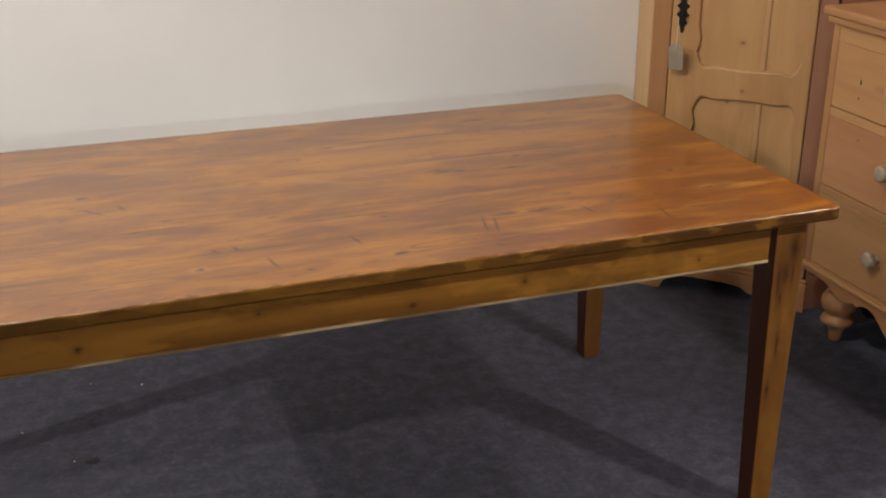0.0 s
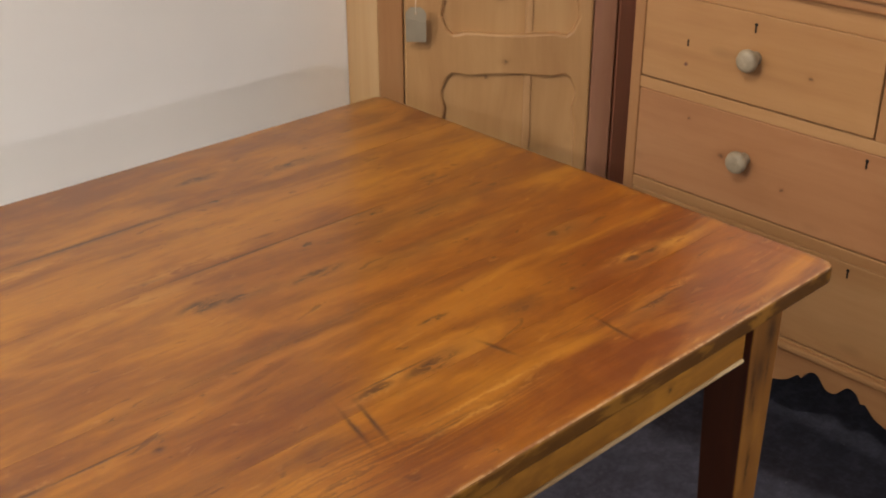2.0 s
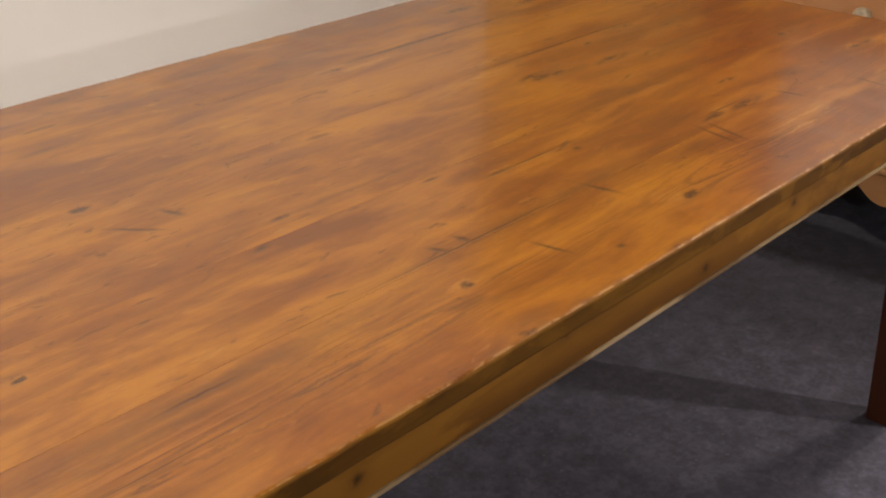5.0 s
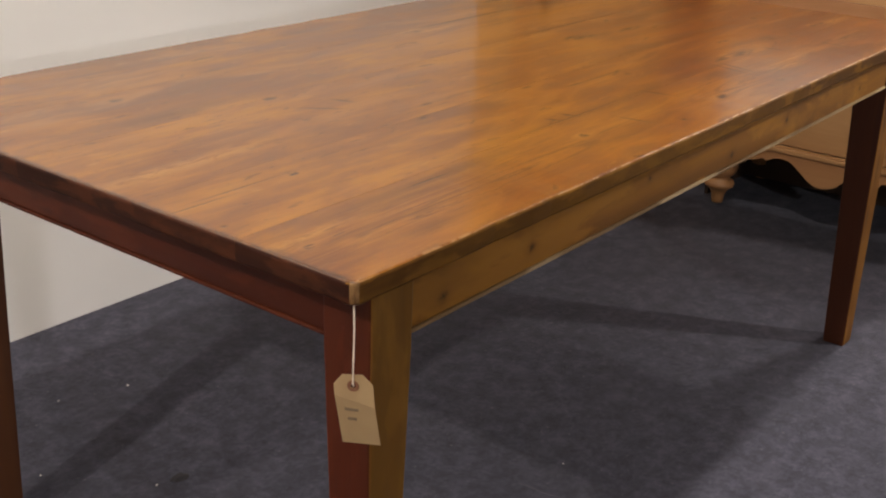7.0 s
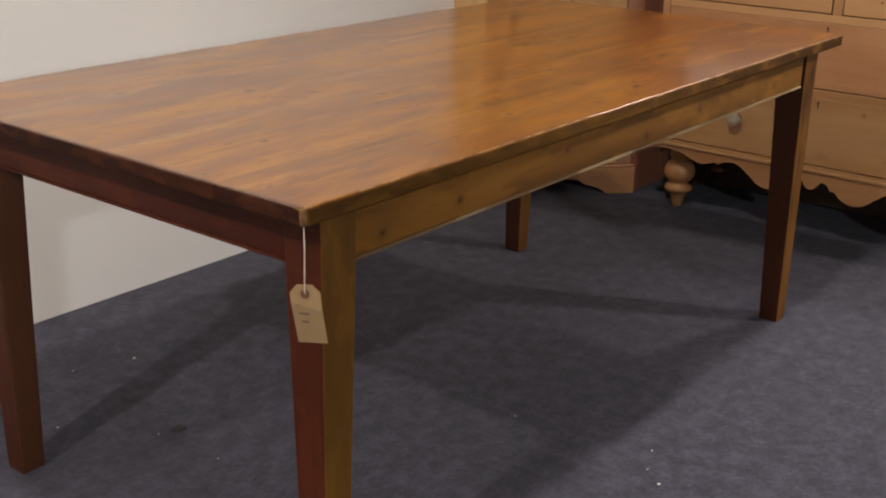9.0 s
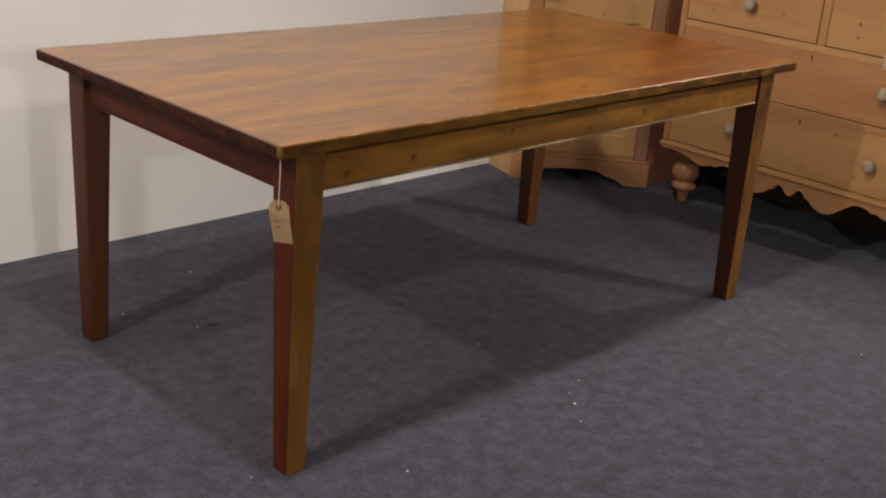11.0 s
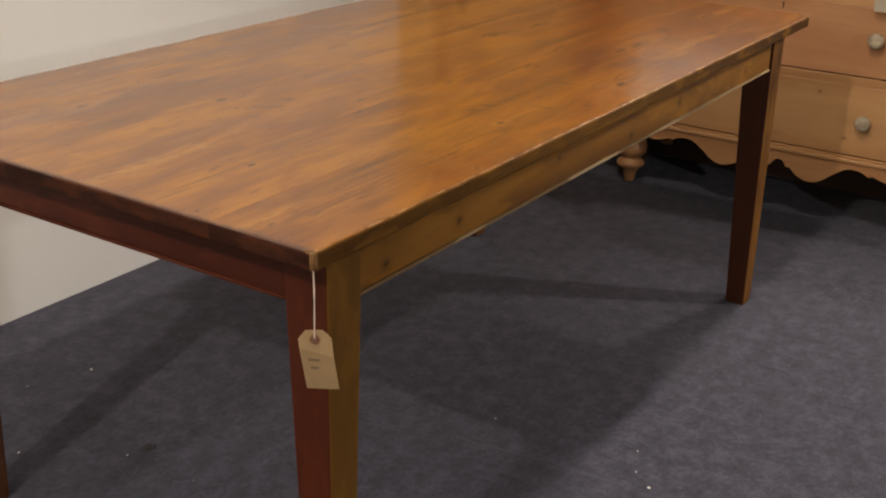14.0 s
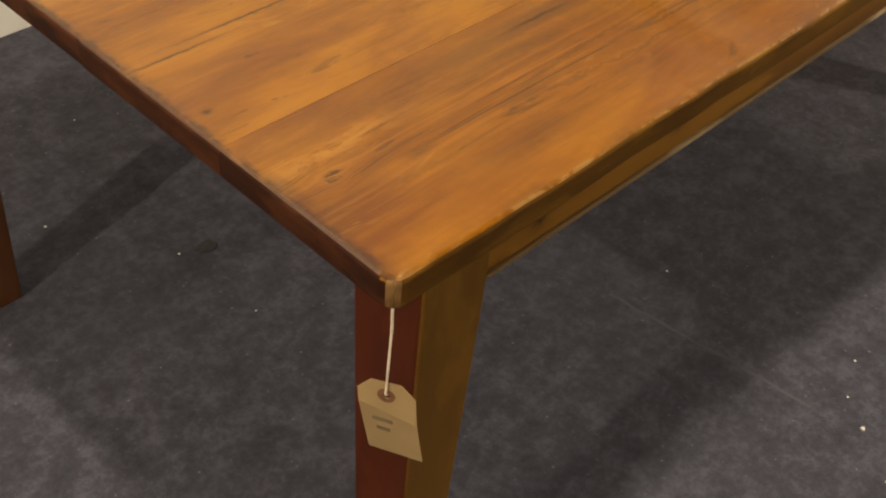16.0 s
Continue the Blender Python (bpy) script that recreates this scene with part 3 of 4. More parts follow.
structure("ceiling", a_box(ROOM_W - 0.2, ROOM_E + 0.2, ROOM_S - 0.2, ROOM_N + 0.2, ROOM_H, ROOM_H + 0.1, bevel=0), ceiling_grey, "unseen plain grey ceiling, dark to bounce little light", "ceiling")
structure("wall_north", a_box(ROOM_W, ROOM_E, ROOM_N, ROOM_N + 0.12, 0, ROOM_H, bevel=0), wall_white, "plain white painted board wall behind the table", "wall")
structure("wall_east", a_box(ROOM_E, ROOM_E + 0.12, ROOM_S, ROOM_N, 0, ROOM_H, bevel=0), wall_white, "plain white painted wall behind the chest", "wall")
# added partition: keeps the front spotlight off the chest's side and underside
structure("wall_partition", a_box(2.64, ROOM_E, 0.98, 1.08, 0, ROOM_H, bevel=0), wall_white, "plain white partition added beside the chest to block light", "wall")
structure("wall_west", a_box(ROOM_W - 0.12, ROOM_W, ROOM_S, ROOM_N, 0, ROOM_H, bevel=0), shop_wall, "unseen plain brown wall closing the shop, dark to bounce little light", "wall")
structure("wall_south", a_box(ROOM_W, ROOM_E, ROOM_S - 0.12, ROOM_S, 0, ROOM_H, bevel=0), shop_wall, "unseen plain brown wall closing the shop, dark to bounce little light", "wall")
# worn seam of the carpet: a low frayed ridge
seam_points = []
for k in range(41):
    f = k / 40
    seam_points.append((0.795 + 0.042 * f + 0.003 * noise.noise(Vector((f * 9, 0.4, 0))), 1.80 - 0.34 * f, 0.0))
bm = tube(seam_points, 0.0030, 8)
for v in bm.verts:
    f = (1.80 - v.co.y) / 0.34
    v.co.z *= 0.42 * max(0.05, math.sin(math.pi * min(1, max(0, f))) ** 0.4) * (1 + 0.5 * noise.noise(Vector((v.co.y * 60, 3, 0))))
part("seam", bm, seam_mat, floor, "paler frayed carpet seam")

# ---- the table ----
LENGTH, WIDTH, HEIGHT, THICK = 1.906, 0.978, 0.76, 0.027


def board(x0, x1, y0, y1, z0, z1, outer_low, outer_high, seed):
    """One plank of the top: rounded and worn on its outer edges."""
    bm = bmesh.new()
    verts = bmesh.ops.create_cube(bm, size=1)["verts"]
    for v in verts:
        v.co = ((x0 + x1) / 2 + v.co.x * (x1 - x0), (y0 + y1) / 2 + v.co.y * (y1 - y0), (z0 + z1) / 2 + v.co.z * (z1 - z0))

    def outside(v):
        return (outer_low and v.co.y < y0 + 1e-5) or (outer_high and v.co.y > y1 - 1e-5)

    upright = [e for e in bm.edges if abs(e.verts[0].co.z - e.verts[1].co.z) > 0.01 and outside(e.verts[0])]
    for far in (False, True):
        corner = [e for e in upright if e.is_valid and (e.verts[0].co.x > (x0 + x1) / 2) == far]
        if corner:
            bmesh.ops.bevel(bm, geom=corner, offset=0.020 if far else 0.013, segments=4, profile=0.5, affect="EDGES")
    rim = []
    for e in bm.edges:
        a, b = e.verts[0].co, e.verts[1].co
        if abs(a.z - b.z) > 1e-4:
            continue
        m = (a + b) / 2
        inner = (not outer_low and abs(m.y - y0) < 1e-4) or (not outer_high and abs(m.y - y1) < 1e-4)
        if not inner:
            rim.append(e)
    bmesh.ops.bevel(bm, geom=rim, offset=0.0048, segments=4, profile=0.5, affect="EDGES")
    for i in range(1, 48):
        cut = x0 + (x1 - x0) * i / 48
        bmesh.ops.bisect_plane(bm, geom=bm.verts[:] + bm.edges[:] + bm.faces[:], plane_co=(cut, 0, 0), plane_no=(1, 0, 0))
    for v in bm.verts:
        c = v.co
        edge = (outer_low and c.y < y0 + 0.02) or (outer_high and c.y > y1 - 0.02)
        if edge:
            n = noise.noise(Vector((c.x * 9, seed, 0.3))) * 0.0011 + noise.noise(Vector((c.x * 31, seed, 1.3))) * 0.0013
            c.y += n if outer_low else -n
            if c.z > z1 - 0.01:
                c.z -= abs(noise.noise(Vector((c.x * 14, seed, 5.1)))) * 0.0018
        if not outer_low and c.y < y0 + 1e-4:
            c.y += 0.0001 + 0.0005 * max(0.0, noise.noise(Vector((c.x * 4, seed, 7.7))))
        if not outer_high and c.y > y1 - 1e-4:
            c.y -= 0.0001
        if c.x < x0 + 0.01 or c.x > x1 - 0.01:
            c.x += noise.noise(Vector((c.y * 12, seed, 2.2))) * 0.0024 + noise.noise(Vector((c.y * 70, c.z * 60, 4.2))) * 0.0012
    return bm


table = thing("dining_table", pose(0, 1.5, 0), "golden brown stained pine farmhouse table with tapered legs, bare top", "table")
SEAMS = [0.0, 0.174, 0.345, 0.580, 0.768, WIDTH]
for i, (a, b) in enumerate(zip(SEAMS, SEAMS[1:])):
    last = i == len(SEAMS) - 2
    plank = part("plank", board(0, LENGTH, a, b, HEIGHT - THICK, HEIGHT, i == 0, last, i * 3.7), table_top(a, b), table)
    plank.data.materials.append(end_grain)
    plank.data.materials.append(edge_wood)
    plank.data.materials.append(corner_wood)
    for poly in plank.data.polygons:
        if abs(poly.normal.z) < 0.75 and abs(poly.normal.x) > 0.3 and abs(poly.normal.y) > 0.3:
            poly.material_index = 3
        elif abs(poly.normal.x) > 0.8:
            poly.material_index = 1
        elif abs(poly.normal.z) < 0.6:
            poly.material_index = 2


def leg(ox, oy, sx, sy, splay=(0.0, 0.0)):
    """A square leg, tapered mostly on its inner faces, from its outer upper corner; sx and sy point inwards."""
    bm = bmesh.new()
    rings = []
    for z, inset, size in ((0.0, 0.008, 0.049), (0.010, 0.007, 0.051), (0.30, 0.004, 0.060), (0.62, 0.0, 0.072), (HEIGHT - THICK - 0.001, 0.0, 0.073)):
        p, q = inset, inset + size
        low = max(0.0, 1 - z / 0.62)
        rings.append([bm.verts.new((ox + sx * u + splay[0] * low, oy + sy * v + splay[1] * low, z)) for u, v in ((p, p), (q, p), (q, q), (p, q))])
    for lo, hi in zip(rings, rings[1:]):
        for k in range(4):
            bm.faces.new((lo[k], lo[(k + 1) % 4], hi[(k + 1) % 4], hi[k]))
    bm.faces.new(rings[0][::-1])
    bm.faces.new(rings[-1])
    bmesh.ops.recalc_face_normals(bm, faces=bm.faces)
    ups = [e for e in bm.edges if abs(e.verts[0].co.z - e.verts[1].co.z) > 0.005 and len(e.link_faces) == 2]
    bmesh.ops.bevel(bm, geom=ups, offset=0.003, segments=2, profile=0.5, affect="EDGES")
    return bm


LX0, LX1, LY0, LY1 = 0.074, LENGTH - 0.066, 0.043, WIDTH - 0.045
for ox, oy, sx, sy in ((LX0, LY0, 1, 1), (LX1 + 0.014, LY0, -1, 1), (LX0 - 0.012, LY1, 1, -1), (LX1, LY1, -1, -1)):
    near = sy > 0
    one = part("leg", leg(ox, oy, sx, sy, (-0.004, -0.010) if near and sx < 0 else (0.0, 0.0)), (olive_leg_wood if sx > 0 else streaked_leg_wood) if near else (brown_leg_wood if sx > 0 else leg_wood), table)
    # west faces get wood darkened to hold their shade, redder on the near leg
    one.data.materials.append(shaded_red_leg_wood if sx > 0 and sy > 0 else shaded_brown_leg_wood)
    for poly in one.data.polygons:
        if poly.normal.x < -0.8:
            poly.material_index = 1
AZ0, AZ1 = 0.638, 0.712


def rail(length):
    """A rail along x."""
    return box(bmesh.new(), 0, length, 0, 0.022, AZ0 + 0.006, AZ1, bevel=0.0015)


def bead(length):
    """The worn lower edge of a rail, uneven along its length."""
    bm = box(bmesh.new(), 0, length, -0.0025, 0.022, AZ0, AZ0 + 0.006, bevel=0.0022)
    return bm


def placed(bm, m):
    bmesh.ops.transform(bm, matrix=m, verts=bm.verts)
    return bm


span_x, span_y = LX1 - LX0 - 0.144, LY1 - LY0 - 0.144
for length, m, wood, label in (
    (span_x, pose(LX0 + 0.072, LY0 + 0.003, 0), apron_wood, "yellow-brown front rail with dark knots"),
    (span_x, pose(LX1 - 0.072, LY1 - 0.003, 0, 0, 0, 180), apron_wood, ""),
    (span_y, pose(LX0 + 0.003, LY1 - 0.072, 0, 0, 0, -90), end_apron_wood, "red-brown end rail, darkened for its shade"),
    (span_y, pose(LX1 - 0.006, LY0 + 0.072, 0, 0, 0, 90), end_apron_wood, "red-brown end rail, darkened for its shade"),
):
    one = part("rail", placed(rail(length), m), wood, table, label)
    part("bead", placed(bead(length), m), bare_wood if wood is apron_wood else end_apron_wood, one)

# ---- swing tags ----
def swing_tag(m, width, height, drop, material, label, ring=True, marks=0, curl=0.03, lean=0.0):
    """A card tag with clipped upper corners on a string of length drop; its origin is where the string is tied."""
    tag = thing("price_tag", m, label, "tag", "swing tags")
    c = width * 0.27
    hole = [(width * 0.07 * math.cos(a * math.pi / 6), -width * 0.30 + width * 0.07 * math.sin(a * math.pi / 6)) for a in range(12)]
    w = width / 2
    rim = [(-w, -c), (-w + c * 0.9, 0), (w - c * 0.9, 0), (w, -c), (w, -height * 0.5), (w, -height), (0, -height), (-w, -height), (-w, -height * 0.5)]
    z0 = -drop + width * 0.30
    bm = plate(rim, -0.0004, 0.0004, (hole,))
    bmesh.ops.bisect_plane(bm, geom=bm.verts[:] + bm.edges[:] + bm.faces[:], plane_co=(0, 0, -height * 0.36), plane_no=(0.32, 0, 1))
    for v in bm.verts:
        below = max(0.0, -(v.co.z + height * 0.36 + 0.32 * v.co.x))
        v.co.y += curl * 6 * below
    bmesh.ops.transform(bm, matrix=pose(0, 0, z0 - width * 0.30, 0, lean, 0) @ pose(0, 0, width * 0.30), verts=bm.verts)
    part("card", bm, material, tag)
    if ring:
        outer = [(width * 0.15 * math.cos(a * math.pi / 10), -width * 0.30 + width * 0.15 * math.sin(a * math.pi / 10)) for a in range(20)]
        bm = plate(outer, -0.0013, -0.0009, (hole,))
        bmesh.ops.translate(bm, verts=bm.verts, vec=(0, 0, z0))
        part("ring", bm, ring_card, tag)
    part("string", tube([(0, 0, 0), (0.001, -0.001, -drop * 0.3), (0.0005, -0.002, -drop * 0.7), (0, -0.002, -drop * 0.97), (0, 0.001, -drop - 0.001)], 0.0011), string_mat, tag, "white cotton string")
    for k in range(marks):
        z = z0 - height * (0.50 + 0.14 * k)
        y = curl * 6 * (z0 - z - height * 0.36) - 0.0012
        bm = box(bmesh.new(), -w * 0.45 + 0.003 * k, w * (0.25 - 0.1 * k), y - 0.0003, y, z, z + 0.003, bevel=0)
        part("mark", bm, ink, tag)
    return tag


swing_tag(pose(0.013, 1.513, HEIGHT - THICK, 0, 0, -64), 0.043, 0.088, 0.096, card, "manila card price tag on white string at the table corner", marks=2, lean=-5)


# ---- turned knobs and feet ----
KNOB = [(0.0135, 0.0), (0.0115, 0.004), (0.0105, 0.009), (0.012, 0.014), (0.0185, 0.018), (0.0225, 0.025), (0.0230, 0.030), (0.0205, 0.0365), (0.0165, 0.0385), (0.010, 0.0405), (0.003, 0.041)]


def knob(parent, x, z, y=0.0):
    bm = lathe(bmesh.new(), KNOB, 28, pose(x, y, z, 90, 0, 0))
    return part("knob", bm, knob_mat, parent, "worn turned grey-brown wooden knob", smooth=True)


FOOT = [(0.016, -0.008), (0.019, 0.0), (0.021, 0.020), (0.027, 0.034), (0.033, 0.042), (0.046, 0.050), (0.048, 0.058), (0.045, 0.066), (0.034, 0.073), (0.031, 0.080),
        (0.041, 0.088), (0.050, 0.100), (0.053, 0.114), (0.051, 0.130), (0.043, 0.146), (0.033, 0.155), (0.030, 0.164), (0.036, 0.169), (0.036, 0.215)]

# ---- the chest of drawers ----
CW, CD, CH = 1.112, 0.50, 0.968
chest = thing("chest_of_drawers", pose(2.46, 2.302, 0.008, 0, 0, -90), "pale waxed pine chest of drawers with turned knobs and bun feet", "chest")
SPLIT, MIDDLE = CW / 2, 0.577


# lower edge of the skirt, as (distance from its middle, height): arches, cusps and hanging lobes
SKIRT = [(-0.012, 0.175), (0.0, 0.172), (0.012, 0.175), (0.034, 0.199), (0.055, 0.194), (0.067, 0.176), (0.074, 0.180), (0.082, 0.174), (0.100, 0.157), (0.140, 0.145),
         (0.175, 0.154), (0.210, 0.181), (0.250, 0.206), (0.290, 0.206), (0.318, 0.193), (0.325, 0.199), (0.345, 0.192), (0.375, 0.185), (0.410, 0.193), (0.450, 0.210), (0.500, 0.215), (0.556, 0.215), (0.60, 0.215)]


def scallop(d):
    """Height of the skirt's lower edge at a distance d from its middle, on a smooth curve through SKIRT."""
    for (x0, z0), (x1, z1), (x2, z2), (x3, z3) in zip(SKIRT, SKIRT[1:], SKIRT[2:], SKIRT[3:]):
        if x1 <= d <= x2:
            u = (d - x1) / (x2 - x1)
            m1, m2 = (z2 - z0) / (x2 - x0) * (x2 - x1), (z3 - z1) / (x3 - x1) * (x2 - x1)
            return (2 * u ** 3 - 3 * u ** 2 + 1) * z1 + (u ** 3 - 2 * u ** 2 + u) * m1 + (3 * u ** 2 - 2 * u ** 3) * z2 + (u ** 3 - u ** 2) * m2
    return 0.215


low = [(CW * i / 240, scallop(abs(CW * i / 240 - SPLIT - 0.008))) for i in range(241)]
part("skirt", plate(low + [(CW, 0.236), (0, 0.236)], -0.004, 0.018, bevel=0.0015), pale_x, chest, "scalloped pine skirt")
part("moulding", a_box(-0.004, CW + 0.004, -0.011, 0.02, 0.228, 0.242, bevel=0.004), honey_x, chest)
body = bmesh.new()
box(body, 0, 0.022, 0.022, CD, 0.19, CH, bevel=0.001)
box(body, CW - 0.022, CW, 0.022, CD, 0.19, CH, bevel=0.001)
box(body, 0.022, CW - 0.022, CD - 0.012, CD, 0.19, CH, bevel=0)
box(body, 0.022, CW - 0.022, 0.022, CD - 0.012, 0.222, 0.238, bevel=0)
# added dark boards in place of the black shade below the chest
part("back_board", a_box(0.01, CW - 0.01, CD - 0.10, CD - 0.088, 0.004, 0.222, bevel=0), under_shade, chest, "dark board added for the black shade under the chest")
for x0 in (0.012, CW - 0.024):
    part("side_board", a_box(x0, x0 + 0.012, 0.11, CD - 0.102, 0.004, 0.19, bevel=0), under_shade, chest, "dark side board added for the shade under the chest")
part("carcass", body, plum_z, chest, "reddish pine carcass sides, darkened for their shade")
for x0, x1 in ((0, 0.026), (CW - 0.026, CW)):
    part("stile", a_box(x0, x1, 0, 0.022, 0.242, CH, bevel=0.002), pale_z, chest)
ROWS_Z = [(0.2505, 0.461), (0.4905, 0.689), (0.7185, 0.898)]
for z0, z1 in ((0.242, 0.248), (0.463, 0.488), (0.691, 0.716), (0.900, CH)):
    part("rail", a_box(0.026, CW - 0.026, 0.001, 0.022, z0, z1, bevel=0.0015), honey_x, chest)
part("divider", a_box(MIDDLE - 0.015, MIDDLE + 0.015, 0.001, 0.022, 0.716, 0.900, bevel=0.0015), pale_z, chest)
part("top", a_box(-0.022, CW + 0.022, -0.028, CD, CH, CH + 0.024, bevel=0.007, segments=3), pale_x, chest)
part("cornice", a_box(-0.012, CW + 0.012, -0.016, 0.012, CH - 0.022, CH, bevel=0.006, segments=3), pale_x, chest)
gal = [(0, 0), (CW, 0), (CW, 0.05), (CW - 0.06, 0.06), (CW - 0.14, 0.09), (SPLIT + 0.1, 0.10), (SPLIT, 0.13), (SPLIT - 0.1, 0.10), (0.14, 0.09), (0.06, 0.06), (0, 0.05)]
part("gallery", placed(plate(gal, CD - 0.02, CD, bevel=0.002), pose(0, 0, CH + 0.024)), pale_x, chest)
DRAWERS = [(0.028, CW - 0.028, 0), (0.028, CW - 0.028, 1), (0.028, MIDDLE - 0.017, 2), (MIDDLE + 0.017, CW - 0.028, 2)]


def keyhole(parent, x, z, y):
    bm = lathe(bmesh.new(), [(0.0035, 0.0), (0.0035, 0.0008)], 12, pose(x, y, z + 0.008, 90, 0, 0))
    box(bm, x - 0.0018, x + 0.0018, y - 0.0008, y, z - 0.008, z + 0.007, bevel=0)
    return part("keyhole", bm, iron, parent, "dark iron keyhole slot")


for x0, x1, row in DRAWERS:
    z0, z1 = ROWS_Z[row]
    drawer = part("drawer", a_box(x0 + 0.001, x1 - 0.001, -0.001, 0.30, z0 + 0.0012, z1 + 0.0016, bevel=0.0022), rosy_drawer if row == 1 else honey_drawer, chest)
    zk = (0.360, 0.605, 0.814)[row]
    if x1 - x0 > 0.7:
        for xk in (0.300, CW - 0.269):
            knob(drawer, xk, zk, -0.001)
        keyhole(drawer, SPLIT, z1 - 0.021, -0.001)
    else:
        knob(drawer, 0.298 if x0 < 0.1 else CW - 0.262, zk, -0.001)
        keyhole(drawer, 0.291 if x0 < 0.1 else CW - 0.270, z1 - 0.028, -0.001)
        part("slot", a_box(x0 + 0.110, x0 + 0.114, -0.0018, -0.0009, zk - 0.010, zk + 0.004, bevel=0), iron, drawer)
        part("plug", lathe(bmesh.new(), [(0.004, 0.0), (0.004, 0.0006)], 10, pose(x0 + 0.111, -0.001, zk - 0.048, 90, 0, 0)), plum_z, drawer)
for x in (0.066, CW - 0.068):
    for y in (0.095, CD - 0.06):
        part("foot", placed(lathe(bmesh.new(), FOOT), pose(x, y, 0)), pale_z, chest, "turned pine bun foot", smooth=True)
swing_tag(pose(2.46 - 0.040, 2.302 - (CW - 0.270), 0.781, 0, 0, -90), 0.036, 0.055, 0.040, pale_card, "pale card price tag on a chest drawer knob", ring=False)

# ---- the corner cupboard ----
FW, KH = 0.542, 1.92
cupboard = thing("corner_cupboard", pose(2.1947, 2.8253, 0, 0, 0, -45), "pale waxed pine corner cupboard with shaped door panels", "cupboard")
PL = 0.018
arch = [(0.085, 0.0), (0.10, 0.030), (0.13, 0.050), (0.19, 0.056), (0.30, 0.056), (0.35, 0.050), (0.375, 0.034), (0.41, 0.026), (0.44, 0.012), (0.452, 0.0)]
plinth = [(-0.012, 0.0)] + arch + [(FW + 0.012, 0.0), (FW + 0.012, 0.095), (-0.012, 0.095)]
part("plinth", plate(plinth, -PL, 0.004, bevel=0.002), pale_x, cupboard, "shaped pine plinth")
part("moulding", a_box(-0.012, FW + 0.012, -PL + 0.004, 0.004, 0.095, 0.108, bevel=0.005, segments=3), pale_x, cupboard)
D0, D1 = 0.059, 0.489
part("stile", a_box(0, D0 - 0.002, 0, 0.024, 0.108, KH, bevel=0.003), pale_z, cupboard)
part("stile", a_box(D1 + 0.002, FW, 0, 0.024, 0.108, KH, bevel=0.003), red_z, cupboard, "reddish pine stile")
part("rail", a_box(D0 - 0.002, D1 + 0.002, 0.001, 0.024, KH - 0.08, KH, bevel=0.002), pale_x, cupboard)
part("rail", a_box(D0 - 0.002, D1 + 0.002, 0.001, 0.024, 0.108, 0.116, bevel=0.001), pale_x, cupboard)


def shaped_opening(x0, x1, z0, z1):
    """A panel opening whose corners and ends curl in and out."""
    def end(z, s):
        pts = []
        for i in range(25):
            f = i / 24
            d = min(f, 1 - f) * (x1 - x0)
            h = 0.012 * math.sin(math.pi * f) + (0.010 * math.exp(-((d - 0.03) / 0.016) ** 2)) - 0.030 * max(0, 1 - d / 0.016) ** 1.5
            pts.append((x0 + f * (x1 - x0), z + s * h))
        return pts

    def side(x, s, za, zb):
        pts = []
        for i in range(1, 20):
            f = i / 20
            d = min(f, 1 - f) * abs(zb - za)
            pts.append((x + s * (0.009 * math.exp(-((d - 0.045) / 0.022) ** 2)), za + f * (zb - za)))
        return pts

    low_end, high_end = end(z0, -1), end(z1, 1)[::-1]
    return low_end + side(x1, -1, low_end[-1][1], high_end[0][1]) + high_end + side(x0, 1, high_end[-1][1], low_end[0][1])


door = part("door", plate([(D0, 0.117), (D1, 0.117), (D1, KH - 0.082), (D0, KH - 0.082)], -0.002, 0.020,
                          (shaped_opening(0.145, 0.457, 0.215, 0.645), shaped_opening(0.145, 0.457, 0.765, 1.70)), bevel=0.006), door_wood, cupboard)
for z0, z1 in ((0.19, 0.69), (0.73, 1.74)):
    for x0, x1 in ((0.127, 0.344), (0.345, 0.480)):
        part("panel", a_box(x0, x1, 0.010, 0.018, z0, z1, bevel=0.002), door_wood, door)
    part("bead", a_box(0.336, 0.354, 0.006, 0.012, z0 + 0.01, z1 - 0.01, bevel=0.004), bead_wood, door)
# iron lock plate with lobed outline
def plate_half(f):
    """Half width of the lock plate at a height f from 0 to 1: three lobes and a pointed foot and crown."""
    w = 0.0045 + 0.006 * math.sin(math.pi * f)
    for at_f, size in ((0.22, 0.006), (0.40, 0.010), (0.60, 0.010), (0.78, 0.006)):
        w += size * math.exp(-((f - at_f) / 0.045) ** 2)
    return w


steps = [i / 60 for i in range(61)]
lobes = [(0.093 + plate_half(f), 0.852 + 0.135 * f) for f in steps] + [(0.093 - plate_half(f), 0.852 + 0.135 * f) for f in reversed(steps)]
part("lock_plate", plate(lobes, -0.004, -0.002), iron, door, "black iron lobed lock plate")
part("key", placed(lathe(bmesh.new(), [(0.004, 0), (0.004, 0.03), (0.009, 0.032), (0.009, 0.036)], 12), pose(0.093, -0.003, 0.914, 90, 0, 0)), iron, door)
# side returns to the two walls and the top
q = math.sqrt(0.5)
place = pose(2.1947, 2.8253, 0, 0, 0, -45).inverted()
def upright_board(corners, z0, z1):
    """A board standing on the plan outline given by its corners."""
    bm = bmesh.new()
    foot = bm.faces.new([bm.verts.new((x, y, z0)) for x, y in corners])
    up = bmesh.ops.extrude_face_region(bm, geom=[foot])
    bmesh.ops.translate(bm, verts=[v for v in up["geom"] if isinstance(v, bmesh.types.BMVert)], vec=(0, 0, z1 - z0))
    return bm


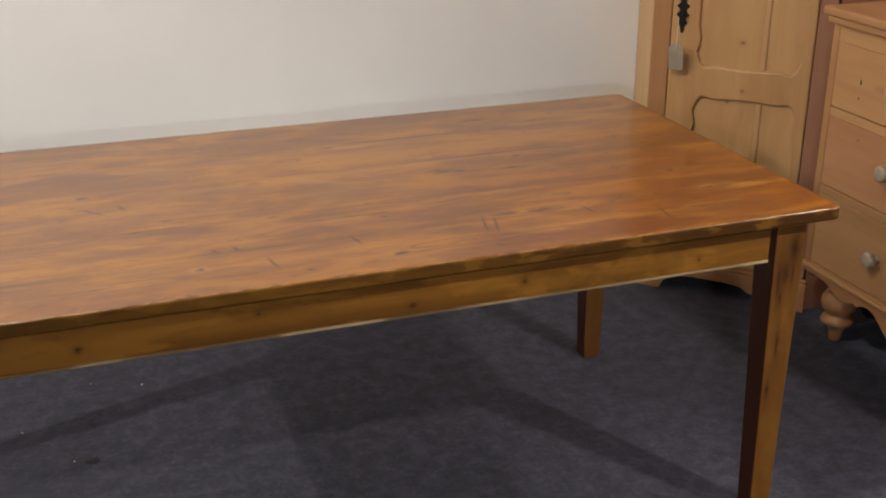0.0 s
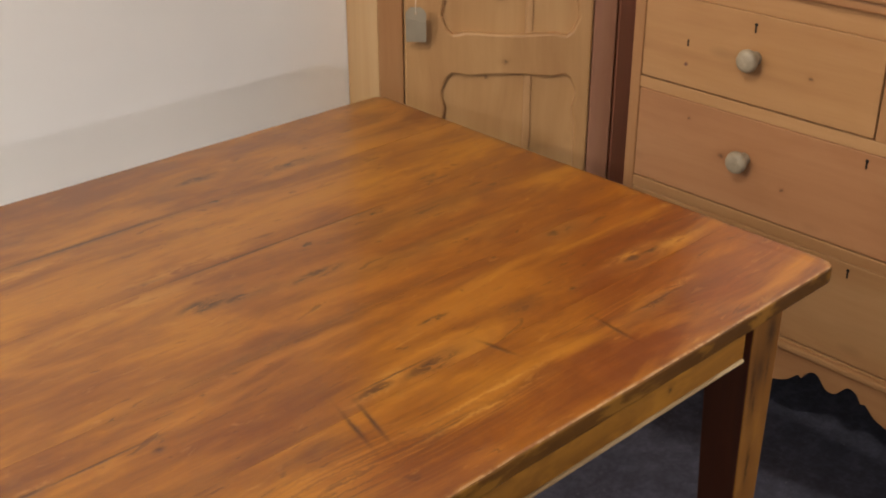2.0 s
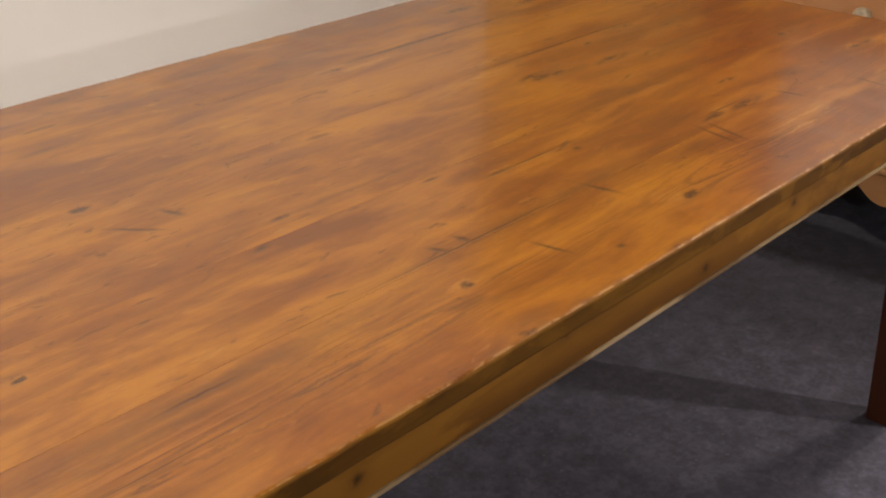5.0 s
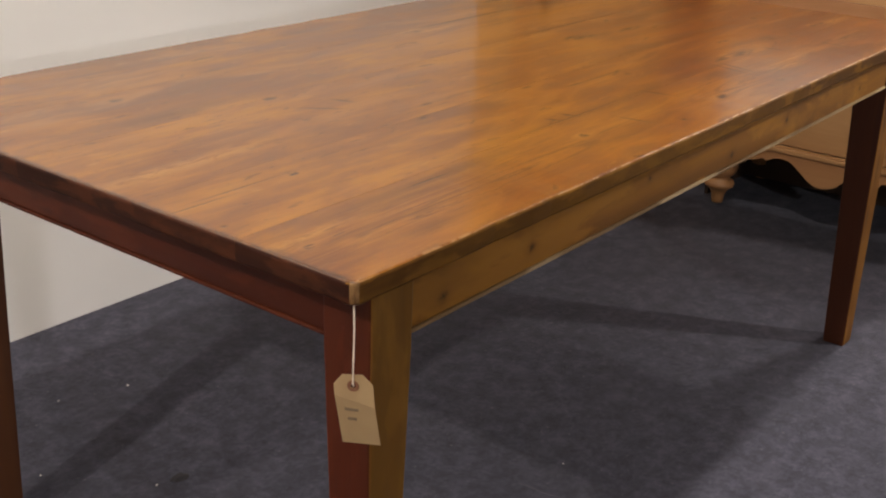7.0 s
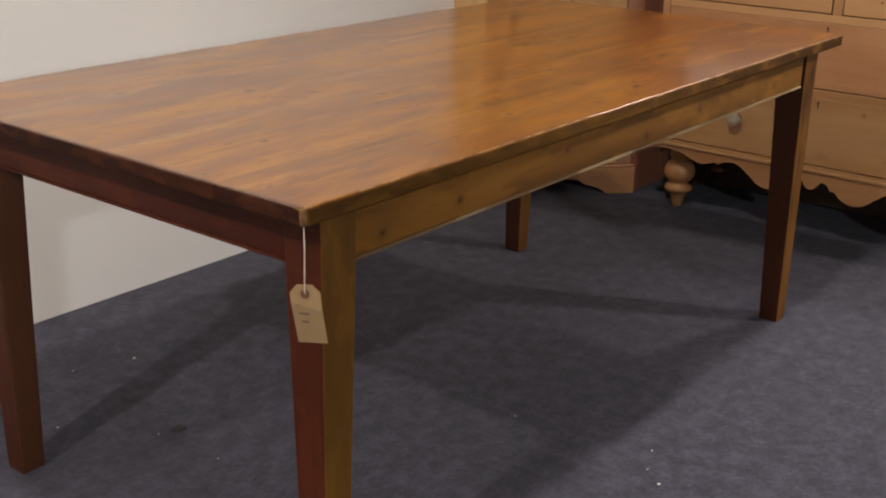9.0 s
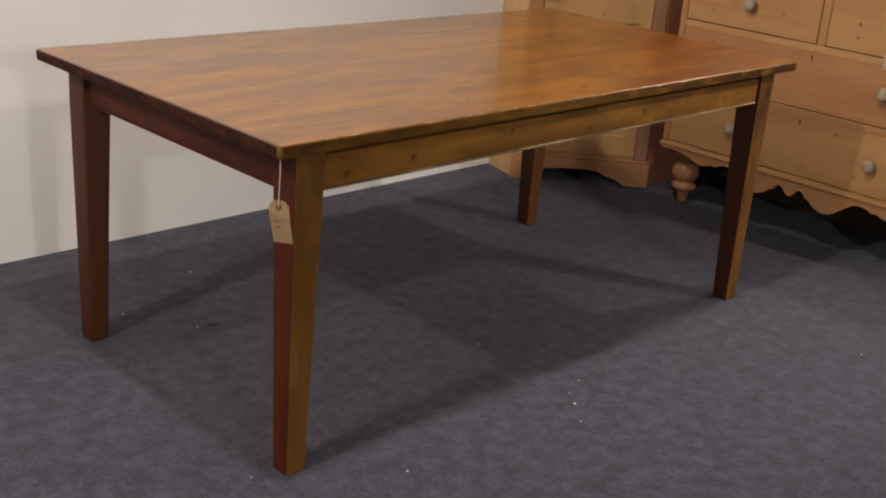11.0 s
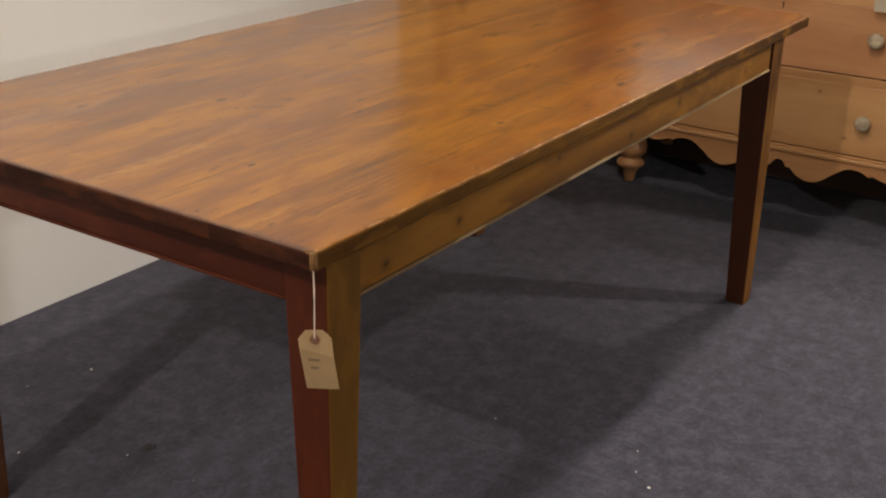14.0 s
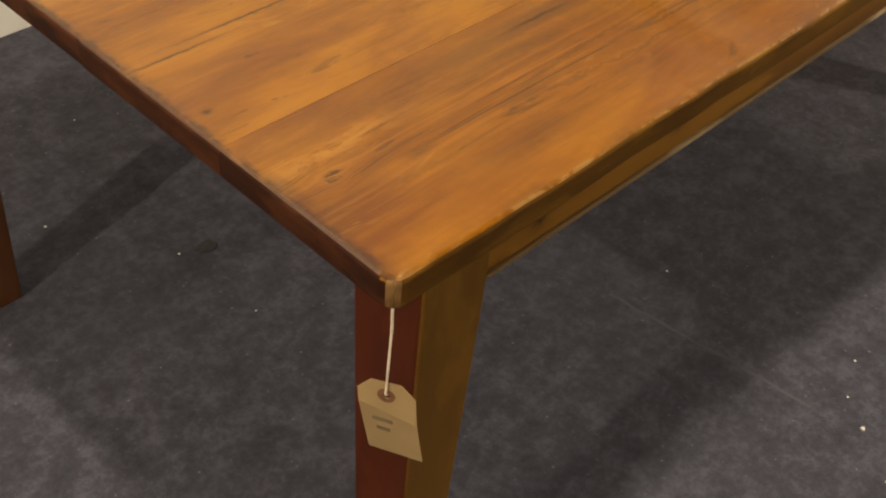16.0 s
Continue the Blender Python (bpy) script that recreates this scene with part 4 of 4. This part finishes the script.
part("side", placed(upright_board([(2.196, 2.829), (2.246, 3.006), (2.268, 3.006), (2.222, 2.829)], 0.0, KH), place), lit_straw_z, cupboard, "straw-coloured pine side, paled for the light on it")
part("side", placed(upright_board([(2.586, 2.440), (ROOM_E - 0.004, 2.440), (ROOM_E - 0.004, 2.462), (2.598, 2.462)], 0.0, KH), place), lifted_red_z, cupboard, "reddish pine side, brightened for the light on it")
bm = bmesh.new()
lid = [(2.17, 3.006), (2.17, 2.815), (2.575, 2.410), (2.970, 2.410), (2.970, 3.006)]
vs = [bm.verts.new((x, y, KH)) for x, y in lid]
face = bm.faces.new(vs)
out = bmesh.ops.extrude_face_region(bm, geom=[face])
bmesh.ops.translate(bm, verts=[v for v in out["geom"] if isinstance(v, bmesh.types.BMVert)], vec=(0, 0, 0.05))
part("cornice", placed(bm, place), pale_x, cupboard)
swing_tag(pose(2.1947 + 0.093 * q, 2.8253 - 0.093 * q, 0.906) @ pose(0, 0, 0, 0, 0, -45) @ pose(-0.004, -0.042, 0), 0.046, 0.082, 0.095, grey_card, "grey card price tag hanging from the cupboard key", ring=False)


# ---- ceiling lamps over the table ----
for kind, x, y, z, _, r, _ in LAMPS:
    up = ROOM_H - z
    if kind == "AREA":
        lamp = thing("ceiling_lamp", pose(x, y, z), "white round ceiling lamp, lit", "lamp", "ceiling lamps")
        part("housing", lathe(bmesh.new(), [(r + 0.03, 0.012), (r + 0.04, 0.02), (r + 0.04, 0.09), (0.012, 0.11), (0.012, up - 0.02), (0.05, up - 0.018), (0.05, up)], 24), lamp_white, lamp)
    else:
        lamp = thing("pendant_lamp", pose(x, y, z), "small white pendant lamp holder on its cord, lit", "lamp", "pendant lamps")
        part("holder", lathe(bmesh.new(), [(0.018, 0.055), (0.024, 0.06), (0.024, 0.12), (0.006, 0.135), (0.004, up - 0.03), (0.05, up - 0.025), (0.05, up)], 20), lamp_white, lamp)
for at, aim, _, _ in SPOTS:
    up = ROOM_H - at[2]
    spotlight = thing("spotlight", pose(*at), "white spotlight on a stem under the ceiling, lit", "lamp", "ceiling lamps")
    part("stem", lathe(bmesh.new(), [(0.012, 0.13), (0.012, up - 0.012), (0.04, up - 0.010), (0.04, up)], 16), lamp_white, spotlight)
    tilt = look((0, 0, 0), (aim[0] - at[0], aim[1] - at[1], aim[2] - at[2]))
    part("housing", placed(lathe(bmesh.new(), [(0.045, 0.06), (0.045, 0.13), (0.03, 0.15)], 20), tilt), lamp_white, spotlight)

# ---- bits on the carpet ----
BITS = [(0.305, 1.408, 0.006), (0.859, 1.387, 0.008), (0.968, 1.462, 0.005), (0.800, 1.318, 0.004), (0.896, 1.433, 0.004), (0.545, 2.648, 0.007), (0.346, 2.303, 0.005), (0.225, 2.489, 0.005),
        (0.359, 2.130, 0.003), (0.907, 1.771, 0.004), (0.021, 1.594, 0.004), (1.784, 1.077, 0.005), (0.409, 2.700, 0.004)]
for i, (x, y, r) in enumerate(BITS):
    r *= 0.45
    bm = bmesh.new()
    bmesh.ops.create_icosphere(bm, subdivisions=1, radius=r)
    for v in bm.verts:
        v.co *= 1 + 0.5 * noise.noise(v.co * 300 + Vector((i, 0, 0)))
        v.co.z = v.co.z * 0.35 + r * 0.33
    ob = part("paper_scrap", bm, debris_mat)
    ob.location = (x, y, 0)
    tagged(ob, "tiny white paper scrap on the carpet", "scrap", "carpet litter")

bm = bmesh.new()
bmesh.ops.create_icosphere(bm, subdivisions=2, radius=0.0115)
for v in bm.verts:
    v.co *= 1 + 0.9 * noise.noise(v.co * 90)
    v.co.z = v.co.z * 0.2 + 0.003
    v.co.x *= 1.5
fluff = part("fluff", bm, lint_mat)
fluff.location = (0.386, 2.287, 0)
tagged(fluff, "dark tuft of fluff on the carpet under the table", "fluff", "carpet litter")
